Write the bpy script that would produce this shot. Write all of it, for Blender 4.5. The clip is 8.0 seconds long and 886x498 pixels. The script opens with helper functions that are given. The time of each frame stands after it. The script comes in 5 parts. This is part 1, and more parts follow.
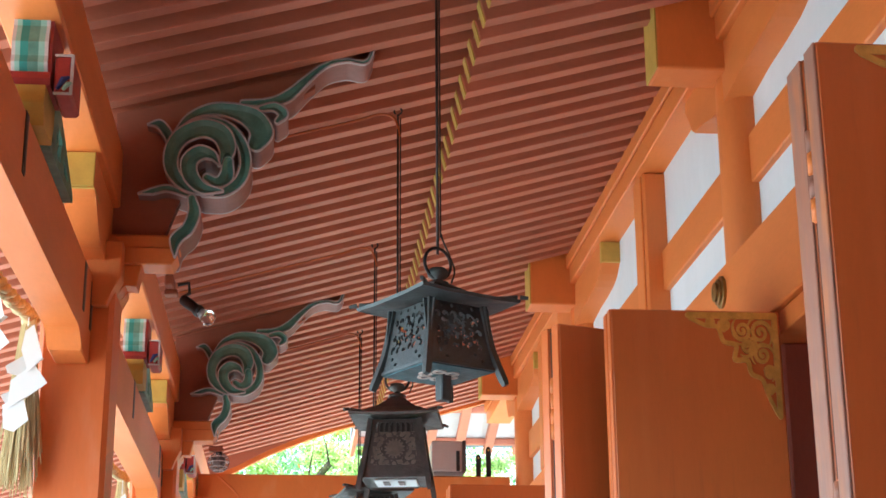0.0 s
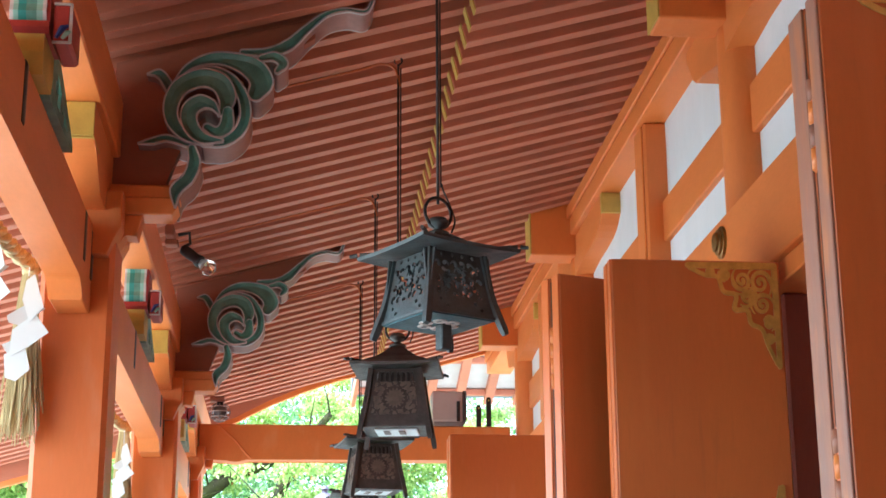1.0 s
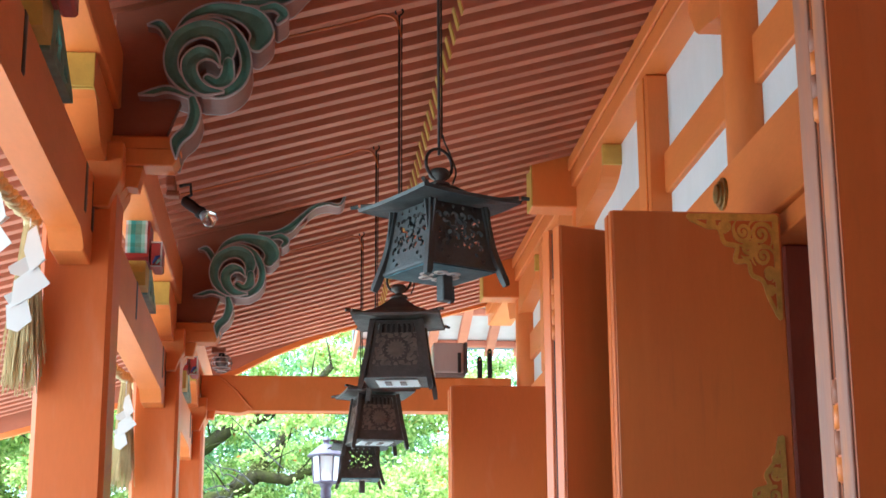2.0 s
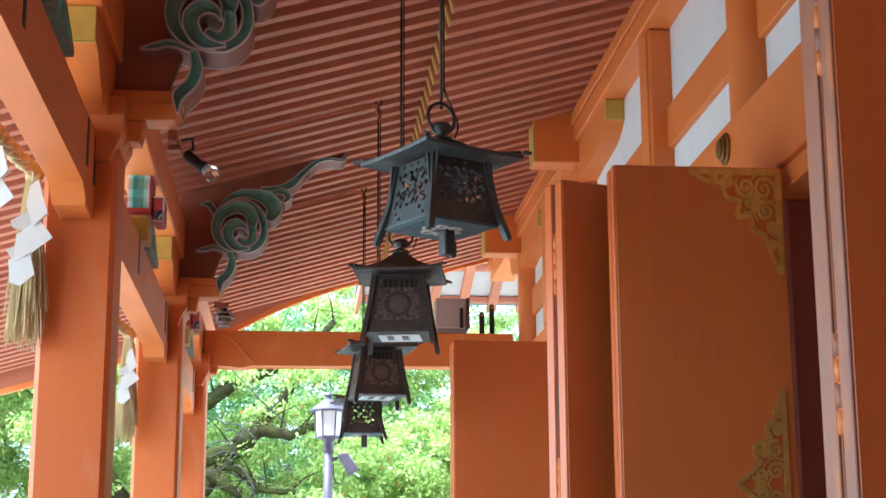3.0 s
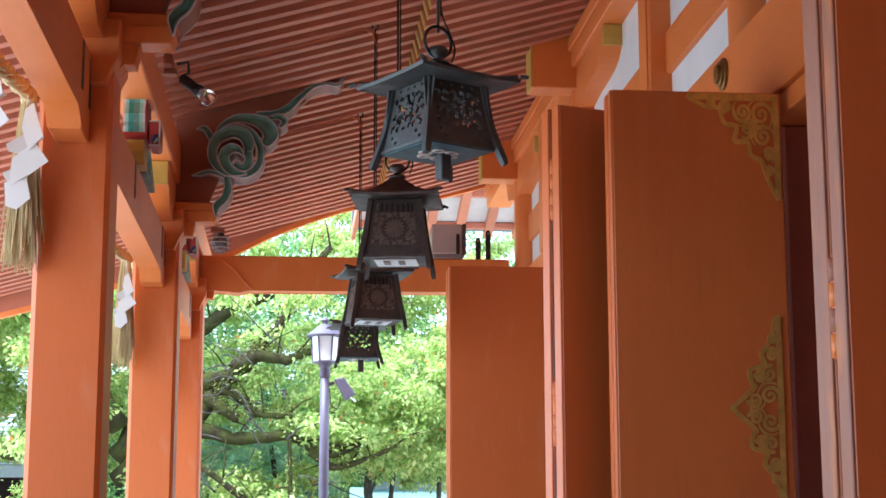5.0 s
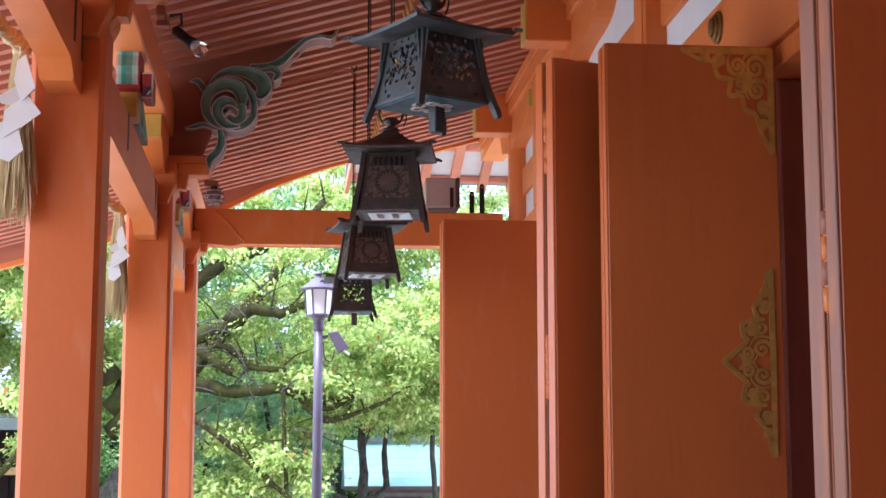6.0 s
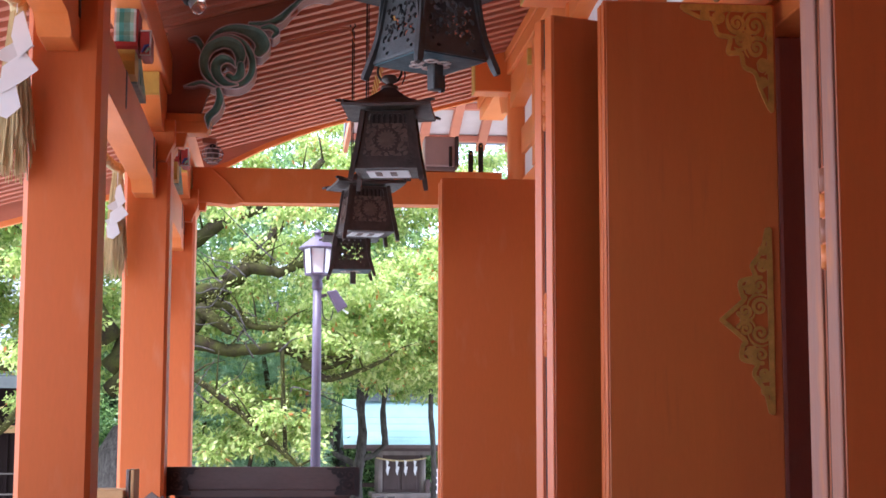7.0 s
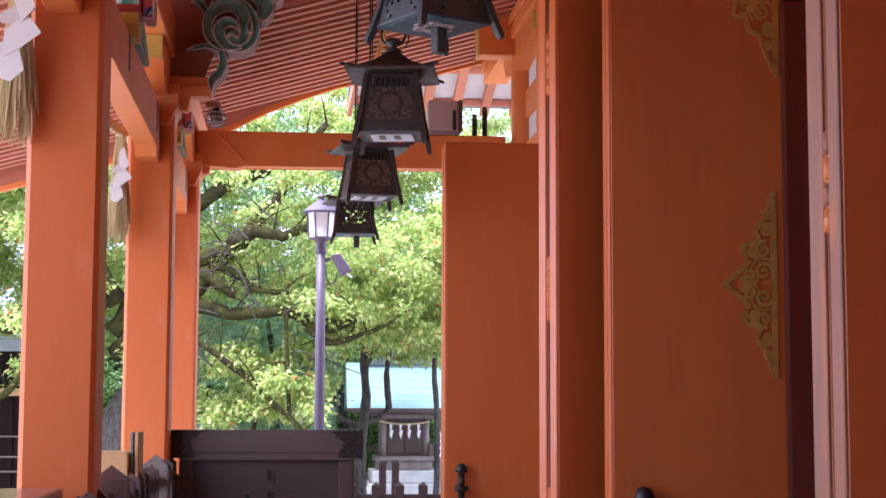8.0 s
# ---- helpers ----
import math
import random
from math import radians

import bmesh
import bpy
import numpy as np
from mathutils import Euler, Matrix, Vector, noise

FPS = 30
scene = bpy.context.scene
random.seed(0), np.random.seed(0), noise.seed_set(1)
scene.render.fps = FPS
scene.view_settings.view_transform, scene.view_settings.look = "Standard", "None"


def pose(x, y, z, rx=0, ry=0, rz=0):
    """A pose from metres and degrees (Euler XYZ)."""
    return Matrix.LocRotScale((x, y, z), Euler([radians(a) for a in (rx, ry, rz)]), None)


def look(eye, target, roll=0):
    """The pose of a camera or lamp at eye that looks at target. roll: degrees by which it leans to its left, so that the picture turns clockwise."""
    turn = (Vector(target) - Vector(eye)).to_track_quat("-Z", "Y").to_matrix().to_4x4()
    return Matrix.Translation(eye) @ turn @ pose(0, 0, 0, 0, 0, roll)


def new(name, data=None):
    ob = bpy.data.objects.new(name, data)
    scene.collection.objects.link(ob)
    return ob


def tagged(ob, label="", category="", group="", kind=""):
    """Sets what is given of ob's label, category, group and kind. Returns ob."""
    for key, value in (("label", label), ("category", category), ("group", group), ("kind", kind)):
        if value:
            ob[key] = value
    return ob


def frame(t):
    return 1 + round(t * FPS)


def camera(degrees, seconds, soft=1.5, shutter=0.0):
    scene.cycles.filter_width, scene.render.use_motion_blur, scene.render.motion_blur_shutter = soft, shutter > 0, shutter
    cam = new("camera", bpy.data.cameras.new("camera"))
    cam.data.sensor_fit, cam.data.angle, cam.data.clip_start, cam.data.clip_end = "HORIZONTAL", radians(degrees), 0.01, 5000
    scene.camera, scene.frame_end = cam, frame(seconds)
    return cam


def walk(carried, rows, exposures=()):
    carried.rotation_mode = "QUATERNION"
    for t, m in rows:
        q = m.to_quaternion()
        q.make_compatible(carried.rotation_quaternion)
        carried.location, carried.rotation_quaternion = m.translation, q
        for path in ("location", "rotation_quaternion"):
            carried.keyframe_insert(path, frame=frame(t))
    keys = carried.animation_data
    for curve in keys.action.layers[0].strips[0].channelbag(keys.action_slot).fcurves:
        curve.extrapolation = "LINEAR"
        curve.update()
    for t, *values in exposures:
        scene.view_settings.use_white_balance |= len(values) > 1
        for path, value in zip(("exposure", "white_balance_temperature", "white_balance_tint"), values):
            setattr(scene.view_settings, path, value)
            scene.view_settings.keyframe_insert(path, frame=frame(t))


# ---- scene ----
# The camera stands on one spot, sinks a hand's width and tilts down.
cam = camera(31.18, 8.0, soft=1.6)
EYE = 1.6
ROWS = [
    (0.0, -0.0109, 0.0419, 17.756, -5.366, 0.351),
    (0.5, -0.0112, 0.0387, 16.929, -5.355, 0.292),
    (1.0, -0.0095, 0.0342, 16.015, -5.349, 0.325),
    (1.5, -0.0095, 0.0324, 15.156, -5.341, 0.328),
    (3.0, -0.0075, 0.0222, 12.722, -5.241, 0.213),
    (3.5, -0.008, 0.0178, 12.106, -5.222, 0.18),
    (4.0, -0.0083, 0.0162, 11.458, -5.237, 0.097),
    (4.5, -0.0079, 0.0149, 10.829, -5.294, 0.093),
    (6.0, -0.0044, 0.0106, 8.418, -5.63, -0.011),
    (6.5, -0.0049, 0.0062, 7.68, -5.695, -0.038),
    (7.0, -0.0021, 0.0017, 6.974, -5.681, -0.106),
    (7.5, -0.0021, 0.0009, 6.35, -5.628, -0.111),
    (8.0, -0.0, 0.0, 5.68, -5.55, -0.2),
]
EXPOSURES = [(0.0, 2.47, 4980, -11), (3.0, 2.06, 4960, -9), (4.5, 1.93, 5020, -4), (6.0, 1.70, 5230, 10), (7.0, 1.65, 5340, 19), (8.0, 1.61, 5440, 24)]
walk(cam, [(t, pose(x, 0, EYE + z, 90 + pitch, roll, yaw)) for t, x, z, pitch, yaw, roll in ROWS], EXPOSURES)

# ---- light: bright overcast sky with a veiled sun ----
SUN_EL, SUN_AZ = 63.0, -128.0
world = bpy.data.worlds.new("sky")
scene.world = world
world.use_nodes = True
wn = world.node_tree.nodes
sky = wn.new("ShaderNodeTexSky")
sky.sky_type = "NISHITA"
sky.sun_disc = False
sky.sun_elevation, sky.sun_rotation = radians(SUN_EL), radians(SUN_AZ)
sky.air_density, sky.dust_density, sky.ozone_density = 1.0, 4.0, 1.0
pale = wn.new("ShaderNodeMix")
pale.data_type = "RGBA"
pale.inputs[0].default_value = 0.6
pale.inputs[7].default_value = (11.0, 11.4, 12.0, 1)
world.node_tree.links.new(sky.outputs[0], pale.inputs[6])
world.node_tree.links.new(pale.outputs[2], wn["Background"].inputs[0])
wn["Background"].inputs[1].default_value = 0.15
sun = new("sun", bpy.data.lights.new("sun", "SUN"))
sun.data.energy, sun.data.angle, sun.data.color = 3.8, radians(12), (1.0, 0.95, 0.88)
az, el = radians(SUN_AZ), radians(SUN_EL)
sun.matrix_world = look((0, 0, 30), (0 - math.sin(az) * math.cos(el) * 10, 0 - math.cos(az) * math.cos(el) * 10, 30 - math.sin(el) * 10))


# ---- materials ----
def mat(name, color, rough=0.6, metal=0.0, var=0.15, scale=6.0, bump=0.0, bscale=60.0, color2=None, stretch=(1, 1, 1), grain=0.0, gscale=90.0, rand=0.0, coat=0.0, spec=0.5):
    """Base colour with patches of a second tone, a fine grain and relief, in object-space metres."""
    m = bpy.data.materials.new(name)
    m.use_nodes = True
    nt = m.node_tree
    n, l = nt.nodes, nt.links
    b = n["Principled BSDF"]
    b.inputs["Roughness"].default_value = rough
    b.inputs["Metallic"].default_value = metal
    b.inputs["Coat Weight"].default_value = coat
    b.inputs["Specular IOR Level"].default_value = spec
    tc = n.new("ShaderNodeTexCoord")
    mp = n.new("ShaderNodeMapping")
    mp.inputs["Scale"].default_value = stretch
    l.new(tc.outputs["Object"], mp.inputs["Vector"])
    n1 = n.new("ShaderNodeTexNoise")
    n1.inputs["Scale"].default_value, n1.inputs["Detail"].default_value, n1.inputs["Roughness"].default_value = scale, 6, 0.6
    l.new(mp.outputs[0], n1.inputs["Vector"])
    ramp = n.new("ShaderNodeMapRange")
    ramp.inputs[1].default_value, ramp.inputs[2].default_value = 0.35, 0.7
    l.new(n1.outputs["Fac"], ramp.inputs[0])
    mix = n.new("ShaderNodeMix")
    mix.data_type = "RGBA"
    c2 = color2 or tuple(c * (1 - var) for c in color)
    mix.inputs[6].default_value, mix.inputs[7].default_value = (*color, 1), (*c2, 1)
    l.new(ramp.outputs[0], mix.inputs[0])
    out = mix.outputs[2]
    n2 = n.new("ShaderNodeTexNoise")
    n2.inputs["Scale"].default_value, n2.inputs["Detail"].default_value = gscale, 3
    l.new(mp.outputs[0], n2.inputs["Vector"])
    if grain or rand:
        hsv = n.new("ShaderNodeHueSaturation")
        l.new(out, hsv.inputs["Color"])
        mr = n.new("ShaderNodeMapRange")
        mr.inputs[3].default_value, mr.inputs[4].default_value = 1 - grain, 1 + grain
        l.new(n2.outputs["Fac"], mr.inputs[0])
        val = mr.outputs[0]
        if rand:
            oi = n.new("ShaderNodeObjectInfo")
            r2 = n.new("ShaderNodeMapRange")
            r2.inputs[3].default_value, r2.inputs[4].default_value = 1 - rand, 1 + rand
            l.new(oi.outputs["Random"], r2.inputs[0])
            mu = n.new("ShaderNodeMath")
            mu.operation = "MULTIPLY"
            l.new(val, mu.inputs[0]), l.new(r2.outputs[0], mu.inputs[1])
            val = mu.outputs[0]
        l.new(val, hsv.inputs["Value"])
        out = hsv.outputs[0]
    l.new(out, b.inputs["Base Color"])
    rr = n.new("ShaderNodeMapRange")
    rr.inputs[3].default_value, rr.inputs[4].default_value = max(0.02, rough - 0.1), min(1, rough + 0.1)
    l.new(n1.outputs["Fac"], rr.inputs[0])
    l.new(rr.outputs[0], b.inputs["Roughness"])
    if bump:
        n3 = n.new("ShaderNodeTexNoise")
        n3.inputs["Scale"].default_value, n3.inputs["Detail"].default_value = bscale, 4
        l.new(mp.outputs[0], n3.inputs["Vector"])
        bp = n.new("ShaderNodeBump")
        bp.inputs["Strength"].default_value, bp.inputs["Distance"].default_value = bump, 0.01
        l.new(n3.outputs["Fac"], bp.inputs["Height"])
        l.new(bp.outputs[0], b.inputs["Normal"])
    return m


def leaf_mat(name, c1, c2, c3, through_light=0.4, withered=None):
    """Leaves: every leaf its own tone, some daylight passes through."""
    m = bpy.data.materials.new(name)
    m.use_nodes = True
    n, l = m.node_tree.nodes, m.node_tree.links
    b = n["Principled BSDF"]
    g = n.new("ShaderNodeNewGeometry")
    r = n.new("ShaderNodeValToRGB")
    r.color_ramp.elements[0].color, r.color_ramp.elements[1].color = (*c1, 1), (*c3, 1)
    e = r.color_ramp.elements.new(0.55)
    e.color = (*c2, 1)
    if withered:
        r.color_ramp.elements[2].position = 0.975
        e = r.color_ramp.elements.new(0.99)
        e.color = (*withered, 1)
    l.new(g.outputs["Random Per Island"], r.inputs[0])
    l.new(r.outputs[0], b.inputs["Base Color"])
    b.inputs["Roughness"].default_value = 0.45
    t = n.new("ShaderNodeBsdfTranslucent")
    l.new(r.outputs[0], t.inputs["Color"])
    mx = n.new("ShaderNodeMixShader")
    mx.inputs[0].default_value = through_light
    l.new(b.outputs[0], mx.inputs[1]), l.new(t.outputs[0], mx.inputs[2])
    l.new(mx.outputs[0], n["Material Output"].inputs["Surface"])
    return m


M_RED = mat("vermilion_paint", (0.76, 0.220, 0.041), 0.5, var=0.16, scale=2.2, bump=0.10, bscale=26, stretch=(1, 1, 0.3), grain=0.06, gscale=70)
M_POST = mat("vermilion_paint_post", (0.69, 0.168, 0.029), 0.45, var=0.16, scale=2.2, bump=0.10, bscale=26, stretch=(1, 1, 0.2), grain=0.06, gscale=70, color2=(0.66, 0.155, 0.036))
M_REDH = mat("vermilion_paint_beam", (0.76, 0.220, 0.041), 0.5, var=0.16, scale=2.2, bump=0.10, bscale=26, stretch=(1, 0.3, 1), grain=0.06, gscale=70)
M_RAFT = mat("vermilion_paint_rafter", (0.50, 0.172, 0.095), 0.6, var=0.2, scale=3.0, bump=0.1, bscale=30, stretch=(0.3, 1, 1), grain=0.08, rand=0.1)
# Boards darkened so the rafter gaps read deep; their shade is in the colour.
M_BOARD = mat("darkened_board_paint", (0.38, 0.118, 0.060), 0.7, var=0.25, scale=2.0, bump=0.08, stretch=(0.3, 1, 1), grain=0.08)
M_DOOR = mat("door_paint", (0.61, 0.163, 0.033), 0.42, var=0.2, scale=1.6, bump=0.08, bscale=30, stretch=(1, 1, 0.15), grain=0.05, color2=(0.50, 0.125, 0.030))
M_EDGE = mat("worn_door_edge", (0.37, 0.135, 0.066), 0.55, var=0.3, scale=5, bump=0.15, bscale=60, stretch=(1, 1, 0.2), color2=(0.25, 0.14, 0.115), grain=0.08)


def streaks(m, color, scale, lo, hi, amount):
    """Stains or rubbed patches of a second colour, in their own noise."""
    n, l = m.node_tree.nodes, m.node_tree.links
    socket = n["Principled BSDF"].inputs["Base Color"]
    old = socket.links[0].from_socket
    tc, mp, nz, mr = n.new("ShaderNodeTexCoord"), n.new("ShaderNodeMapping"), n.new("ShaderNodeTexNoise"), n.new("ShaderNodeMapRange")
    mp.inputs["Scale"].default_value = scale
    nz.inputs["Scale"].default_value, nz.inputs["Detail"].default_value = 1.0, 5
    l.new(tc.outputs["Object"], mp.inputs["Vector"])
    l.new(mp.outputs[0], nz.inputs["Vector"])
    l.new(nz.outputs["Fac"], mr.inputs[0])
    mr.inputs[1].default_value, mr.inputs[2].default_value, mr.inputs[4].default_value = lo, hi, amount
    mix = n.new("ShaderNodeMix")
    mix.data_type = "RGBA"
    l.new(mr.outputs[0], mix.inputs[0])
    l.new(old, mix.inputs[6])
    mix.inputs[7].default_value = (*color, 1)
    l.new(mix.outputs[2], socket)


streaks(M_DOOR, (0.30, 0.092, 0.035), (24, 24, 2.2), 0.60, 0.78, 0.35)
streaks(M_DOOR, (0.66, 0.22, 0.07), (5, 5, 0.8), 0.58, 0.75, 0.4)
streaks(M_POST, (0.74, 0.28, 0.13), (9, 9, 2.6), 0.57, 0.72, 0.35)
streaks(M_RED, (0.78, 0.33, 0.13), (8, 8, 3.0), 0.57, 0.74, 0.35)
streaks(M_EDGE, (0.50, 0.17, 0.05), (12, 12, 3.0), 0.52, 0.66, 0.8)
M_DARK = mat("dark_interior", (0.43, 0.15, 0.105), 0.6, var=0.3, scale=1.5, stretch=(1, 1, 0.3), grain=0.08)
M_WHITE = mat("white_plaster", (0.78, 0.80, 0.835), 0.8, var=0.08, scale=3, bump=0.08, bscale=40, grain=0.03, stretch=(1, 1, 0.5))
M_GOLDP = mat("ochre_gold_paint", (0.60, 0.40, 0.07), 0.5, var=0.2, scale=8, bump=0.05, grain=0.06)
M_GOLD = mat("gilt_brass", (0.78, 0.52, 0.13), 0.36, 0.6, var=0.35, scale=14, bump=0.2, bscale=120, grain=0.1)
M_BRASS = mat("dull_brass", (0.34, 0.22, 0.07), 0.4, 0.8, var=0.4, scale=20, grain=0.1)
M_BRONZE = mat("dark_bronze", (0.095, 0.078, 0.070), 0.45, 0.4, var=0.4, scale=14, bump=0.25, bscale=90, grain=0.15)
M_PATINA = mat("bronze_with_green_patina", (0.090, 0.105, 0.110), 0.5, 0.3, scale=9, bump=0.25, bscale=90, color2=(0.06, 0.056, 0.054), grain=0.15)
M_PLATE = mat("verdigris_plate", (0.055, 0.125, 0.150), 0.5, 0.25, scale=16, bump=0.2, bscale=80, color2=(0.035, 0.075, 0.095), grain=0.15)
M_IRON = mat("black_iron", (0.045, 0.038, 0.038), 0.5, 0.5, var=0.3, scale=20, grain=0.1)
M_GREEN = mat("green_lacquer", (0.15, 0.31, 0.235), 0.38, var=0.45, scale=9, bump=0.05, grain=0.12)
M_TEAL = mat("teal_stripe", (0.05, 0.26, 0.22), 0.5, var=0.2, scale=12, grain=0.08)
M_PALEG = mat("pale_green_stripe", (0.32, 0.52, 0.42), 0.55, var=0.2, scale=12, grain=0.08)
M_LINE = mat("white_outline_paint", (0.62, 0.54, 0.51), 0.6, var=0.25, scale=12, grain=0.08)
M_RIM = mat("grey_rim_paint", (0.54, 0.47, 0.45), 0.6, var=0.3, scale=12, grain=0.1)
M_CARVE = mat("carving_body_paint", (0.31, 0.145, 0.115), 0.6, var=0.25, scale=8, grain=0.08)
M_CRIM = mat("crimson_paint", (0.36, 0.030, 0.025), 0.5, var=0.2, scale=10, grain=0.08)
M_BLUE = mat("blue_paint", (0.03, 0.05, 0.22), 0.5, var=0.2, scale=10)
M_GLASSW = mat("frosted_white_glass", (0.86, 0.90, 0.93), 0.3, var=0.05, scale=6)
M_POLE = mat("violet_grey_lamp_paint", (0.105, 0.082, 0.125), 0.5, var=0.2, scale=7, grain=0.08)
M_WOOD = mat("dark_stained_wood", (0.080, 0.056, 0.049), 0.5, var=0.35, scale=5, bump=0.2, bscale=40, stretch=(0.25, 1, 1), grain=0.2)
M_WOODV = mat("dark_fence_wood", (0.095, 0.060, 0.052), 0.55, var=0.35, scale=5, bump=0.2, bscale=40, stretch=(1, 1, 0.25), grain=0.2)
M_GREYW = mat("weathered_grey_wood", (0.23, 0.19, 0.165), 0.7, var=0.35, scale=7, bump=0.2, stretch=(1, 1, 0.25), grain=0.2)
M_PINE = mat("raw_pine", (0.60, 0.36, 0.15), 0.6, var=0.2, scale=6, grain=0.12, stretch=(1, 0.3, 1))
M_COPPER = mat("pale_copper_roof", (0.44, 0.65, 0.69), 0.5, var=0.12, scale=5, bump=0.1, grain=0.06)
M_TILE = mat("grey_roof", (0.19, 0.215, 0.245), 0.6, var=0.2, scale=5, grain=0.1)
M_STONE = mat("pale_granite", (0.56, 0.55, 0.53), 0.8, var=0.25, scale=6, bump=0.3, bscale=50, grain=0.15)
M_GROUND = mat("pale_gravel", (0.385, 0.36, 0.325), 0.9, var=0.2, scale=1.5, bump=0.5, bscale=40, grain=0.25, gscale=50)
M_BARK = mat("mossy_bark", (0.026, 0.019, 0.012), 0.95, spec=0.08, scale=5, bump=1.0, bscale=22, color2=(0.050, 0.055, 0.012), grain=0.35, gscale=40)
M_BARKG = mat("grey_bark", (0.085, 0.076, 0.066), 0.9, spec=0.1, var=0.7, scale=16, bump=1.0, bscale=26, grain=0.6, gscale=45, stretch=(1, 1, 0.4))
M_STRAW = mat("rice_straw", (0.70, 0.55, 0.28), 0.8, var=0.35, scale=30, bump=0.5, bscale=120, grain=0.25, stretch=(1, 1, 0.15))
M_PAPER = mat("white_paper", (0.80, 0.79, 0.77), 0.8, var=0.04, scale=6)
# Duller white for the neighbour's eave; the court's shade is in its colour.
M_SHADED_WHITE = mat("shaded_white_paint", (0.60, 0.56, 0.55), 0.8, var=0.12, scale=4, grain=0.05)
M_CASE = mat("beige_grey_case", (0.46, 0.36, 0.33), 0.5, var=0.1, scale=6, grain=0.05)
M_LID = mat("brown_box_lid", (0.125, 0.088, 0.078), 0.5, var=0.3, scale=5, bump=0.2, bscale=40, stretch=(0.25, 1, 1), grain=0.2)
M_GREY = mat("grey_metal_box", (0.24, 0.19, 0.18), 0.5, var=0.1, scale=6, grain=0.05)
M_CABLE = mat("orange_cable_sleeve", (0.50, 0.13, 0.03), 0.5, var=0.2)
M_LEAF = leaf_mat("camphor_leaf", (0.20, 0.31, 0.075), (0.42, 0.52, 0.14), (0.67, 0.70, 0.30), 0.60, (0.55, 0.20, 0.06))
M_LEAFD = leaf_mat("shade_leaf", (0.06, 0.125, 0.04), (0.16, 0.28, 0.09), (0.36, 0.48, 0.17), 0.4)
M_MOSS = leaf_mat("moss_and_fern", (0.05, 0.06, 0.014), (0.14, 0.15, 0.035), (0.36, 0.36, 0.10), 0.35)
M_NEEDLE = leaf_mat("pine_needle", (0.16, 0.30, 0.17), (0.28, 0.46, 0.28), (0.46, 0.62, 0.40), 0.4)
M_WOODSHADE = mat("deep_foliage_shade", (0.030, 0.055, 0.018), 0.95, var=0.6, scale=1.2, bump=0.5, bscale=8, grain=0.4, gscale=12)
glass = bpy.data.materials.new("clear_glass")
glass.use_nodes = True
gb = glass.node_tree.nodes["Principled BSDF"]
gb.inputs["Transmission Weight"].default_value, gb.inputs["Roughness"].default_value, gb.inputs["IOR"].default_value = 1.0, 0.03, 1.45


# ---- building tools ----
def mesh_ob(name, me, material, parent=None, label=""):
    if material is not None:
        me.materials.append(material)
    ob = new(name, me)
    if parent is not None:
        ob.parent = parent
    if label:
        ob["label"] = label
    return ob


def part(name, bm, material, parent=None, label="", smooth=False):
    me = bpy.data.meshes.new(name)
    bmesh.ops.recalc_face_normals(bm, faces=bm.faces)
    if smooth:
        for f in bm.faces:
            f.smooth = True
    bm.to_mesh(me)
    bm.free()
    return mesh_ob(name, me, material, parent, label)


def thing(name, at, label, category, group="", turn=0.0):
    e = new(name)
    e.empty_display_size = 0.1
    e.matrix_basis = pose(*at, 0, 0, turn)
    return tagged(e, label, category, group)


def add_box(bm, x0, x1, y0, y1, z0, z1, bevel=0.0, seg=1):
    r = bmesh.ops.create_cube(bm, size=1.0)
    vs = r["verts"]
    for v in vs:
        v.co = Vector((x0 + (v.co.x + 0.5) * (x1 - x0), y0 + (v.co.y + 0.5) * (y1 - y0), z0 + (v.co.z + 0.5) * (z1 - z0)))
    if bevel:
        es = list({e for v in vs for e in v.link_edges})
        bmesh.ops.bevel(bm, geom=es, offset=bevel, segments=seg, affect="EDGES", profile=0.5)
    return bm


def box(x0, x1, y0, y1, z0, z1, bevel=0.004, seg=1):
    return add_box(bmesh.new(), x0, x1, y0, y1, z0, z1, bevel, seg)


def prism(outline, axis, a, b, bevel=0.0, bm=None):
    """A 2D outline pushed from a to b along the axis ('x': outline in y,z; 'y': in x,z; 'z': in x,y)."""
    bm = bm or bmesh.new()
    def at(p, d):
        return {"x": (d, p[0], p[1]), "y": (p[0], d, p[1]), "z": (p[0], p[1], d)}[axis]
    va = [bm.verts.new(at(p, a)) for p in outline]
    vb = [bm.verts.new(at(p, b)) for p in outline]
    n = len(outline)
    fs = [bm.faces.new(va), bm.faces.new(vb[::-1])]
    fs += [bm.faces.new((va[i], vb[i], vb[(i + 1) % n], va[(i + 1) % n])) for i in range(n)]
    if bevel:
        es = list({e for f in fs[:2] for e in f.edges})
        bmesh.ops.bevel(bm, geom=es, offset=bevel, segments=1, affect="EDGES")
    return bm


def lathe(profile, at=(0, 0, 0), n=20, bm=None):
    """A turned form: profile of (radius, z)."""
    bm = bm or bmesh.new()
    rings = []
    for r, z in profile:
        rings.append([bm.verts.new((at[0] + max(r, 1e-4) * math.cos(2 * math.pi * i / n), at[1] + max(r, 1e-4) * math.sin(2 * math.pi * i / n), at[2] + z)) for i in range(n)])
    for a, b in zip(rings, rings[1:]):
        for i in range(n):
            bm.faces.new((a[i], a[(i + 1) % n], b[(i + 1) % n], b[i]))
    bm.faces.new(rings[0][::-1]), bm.faces.new(rings[-1])
    return bm


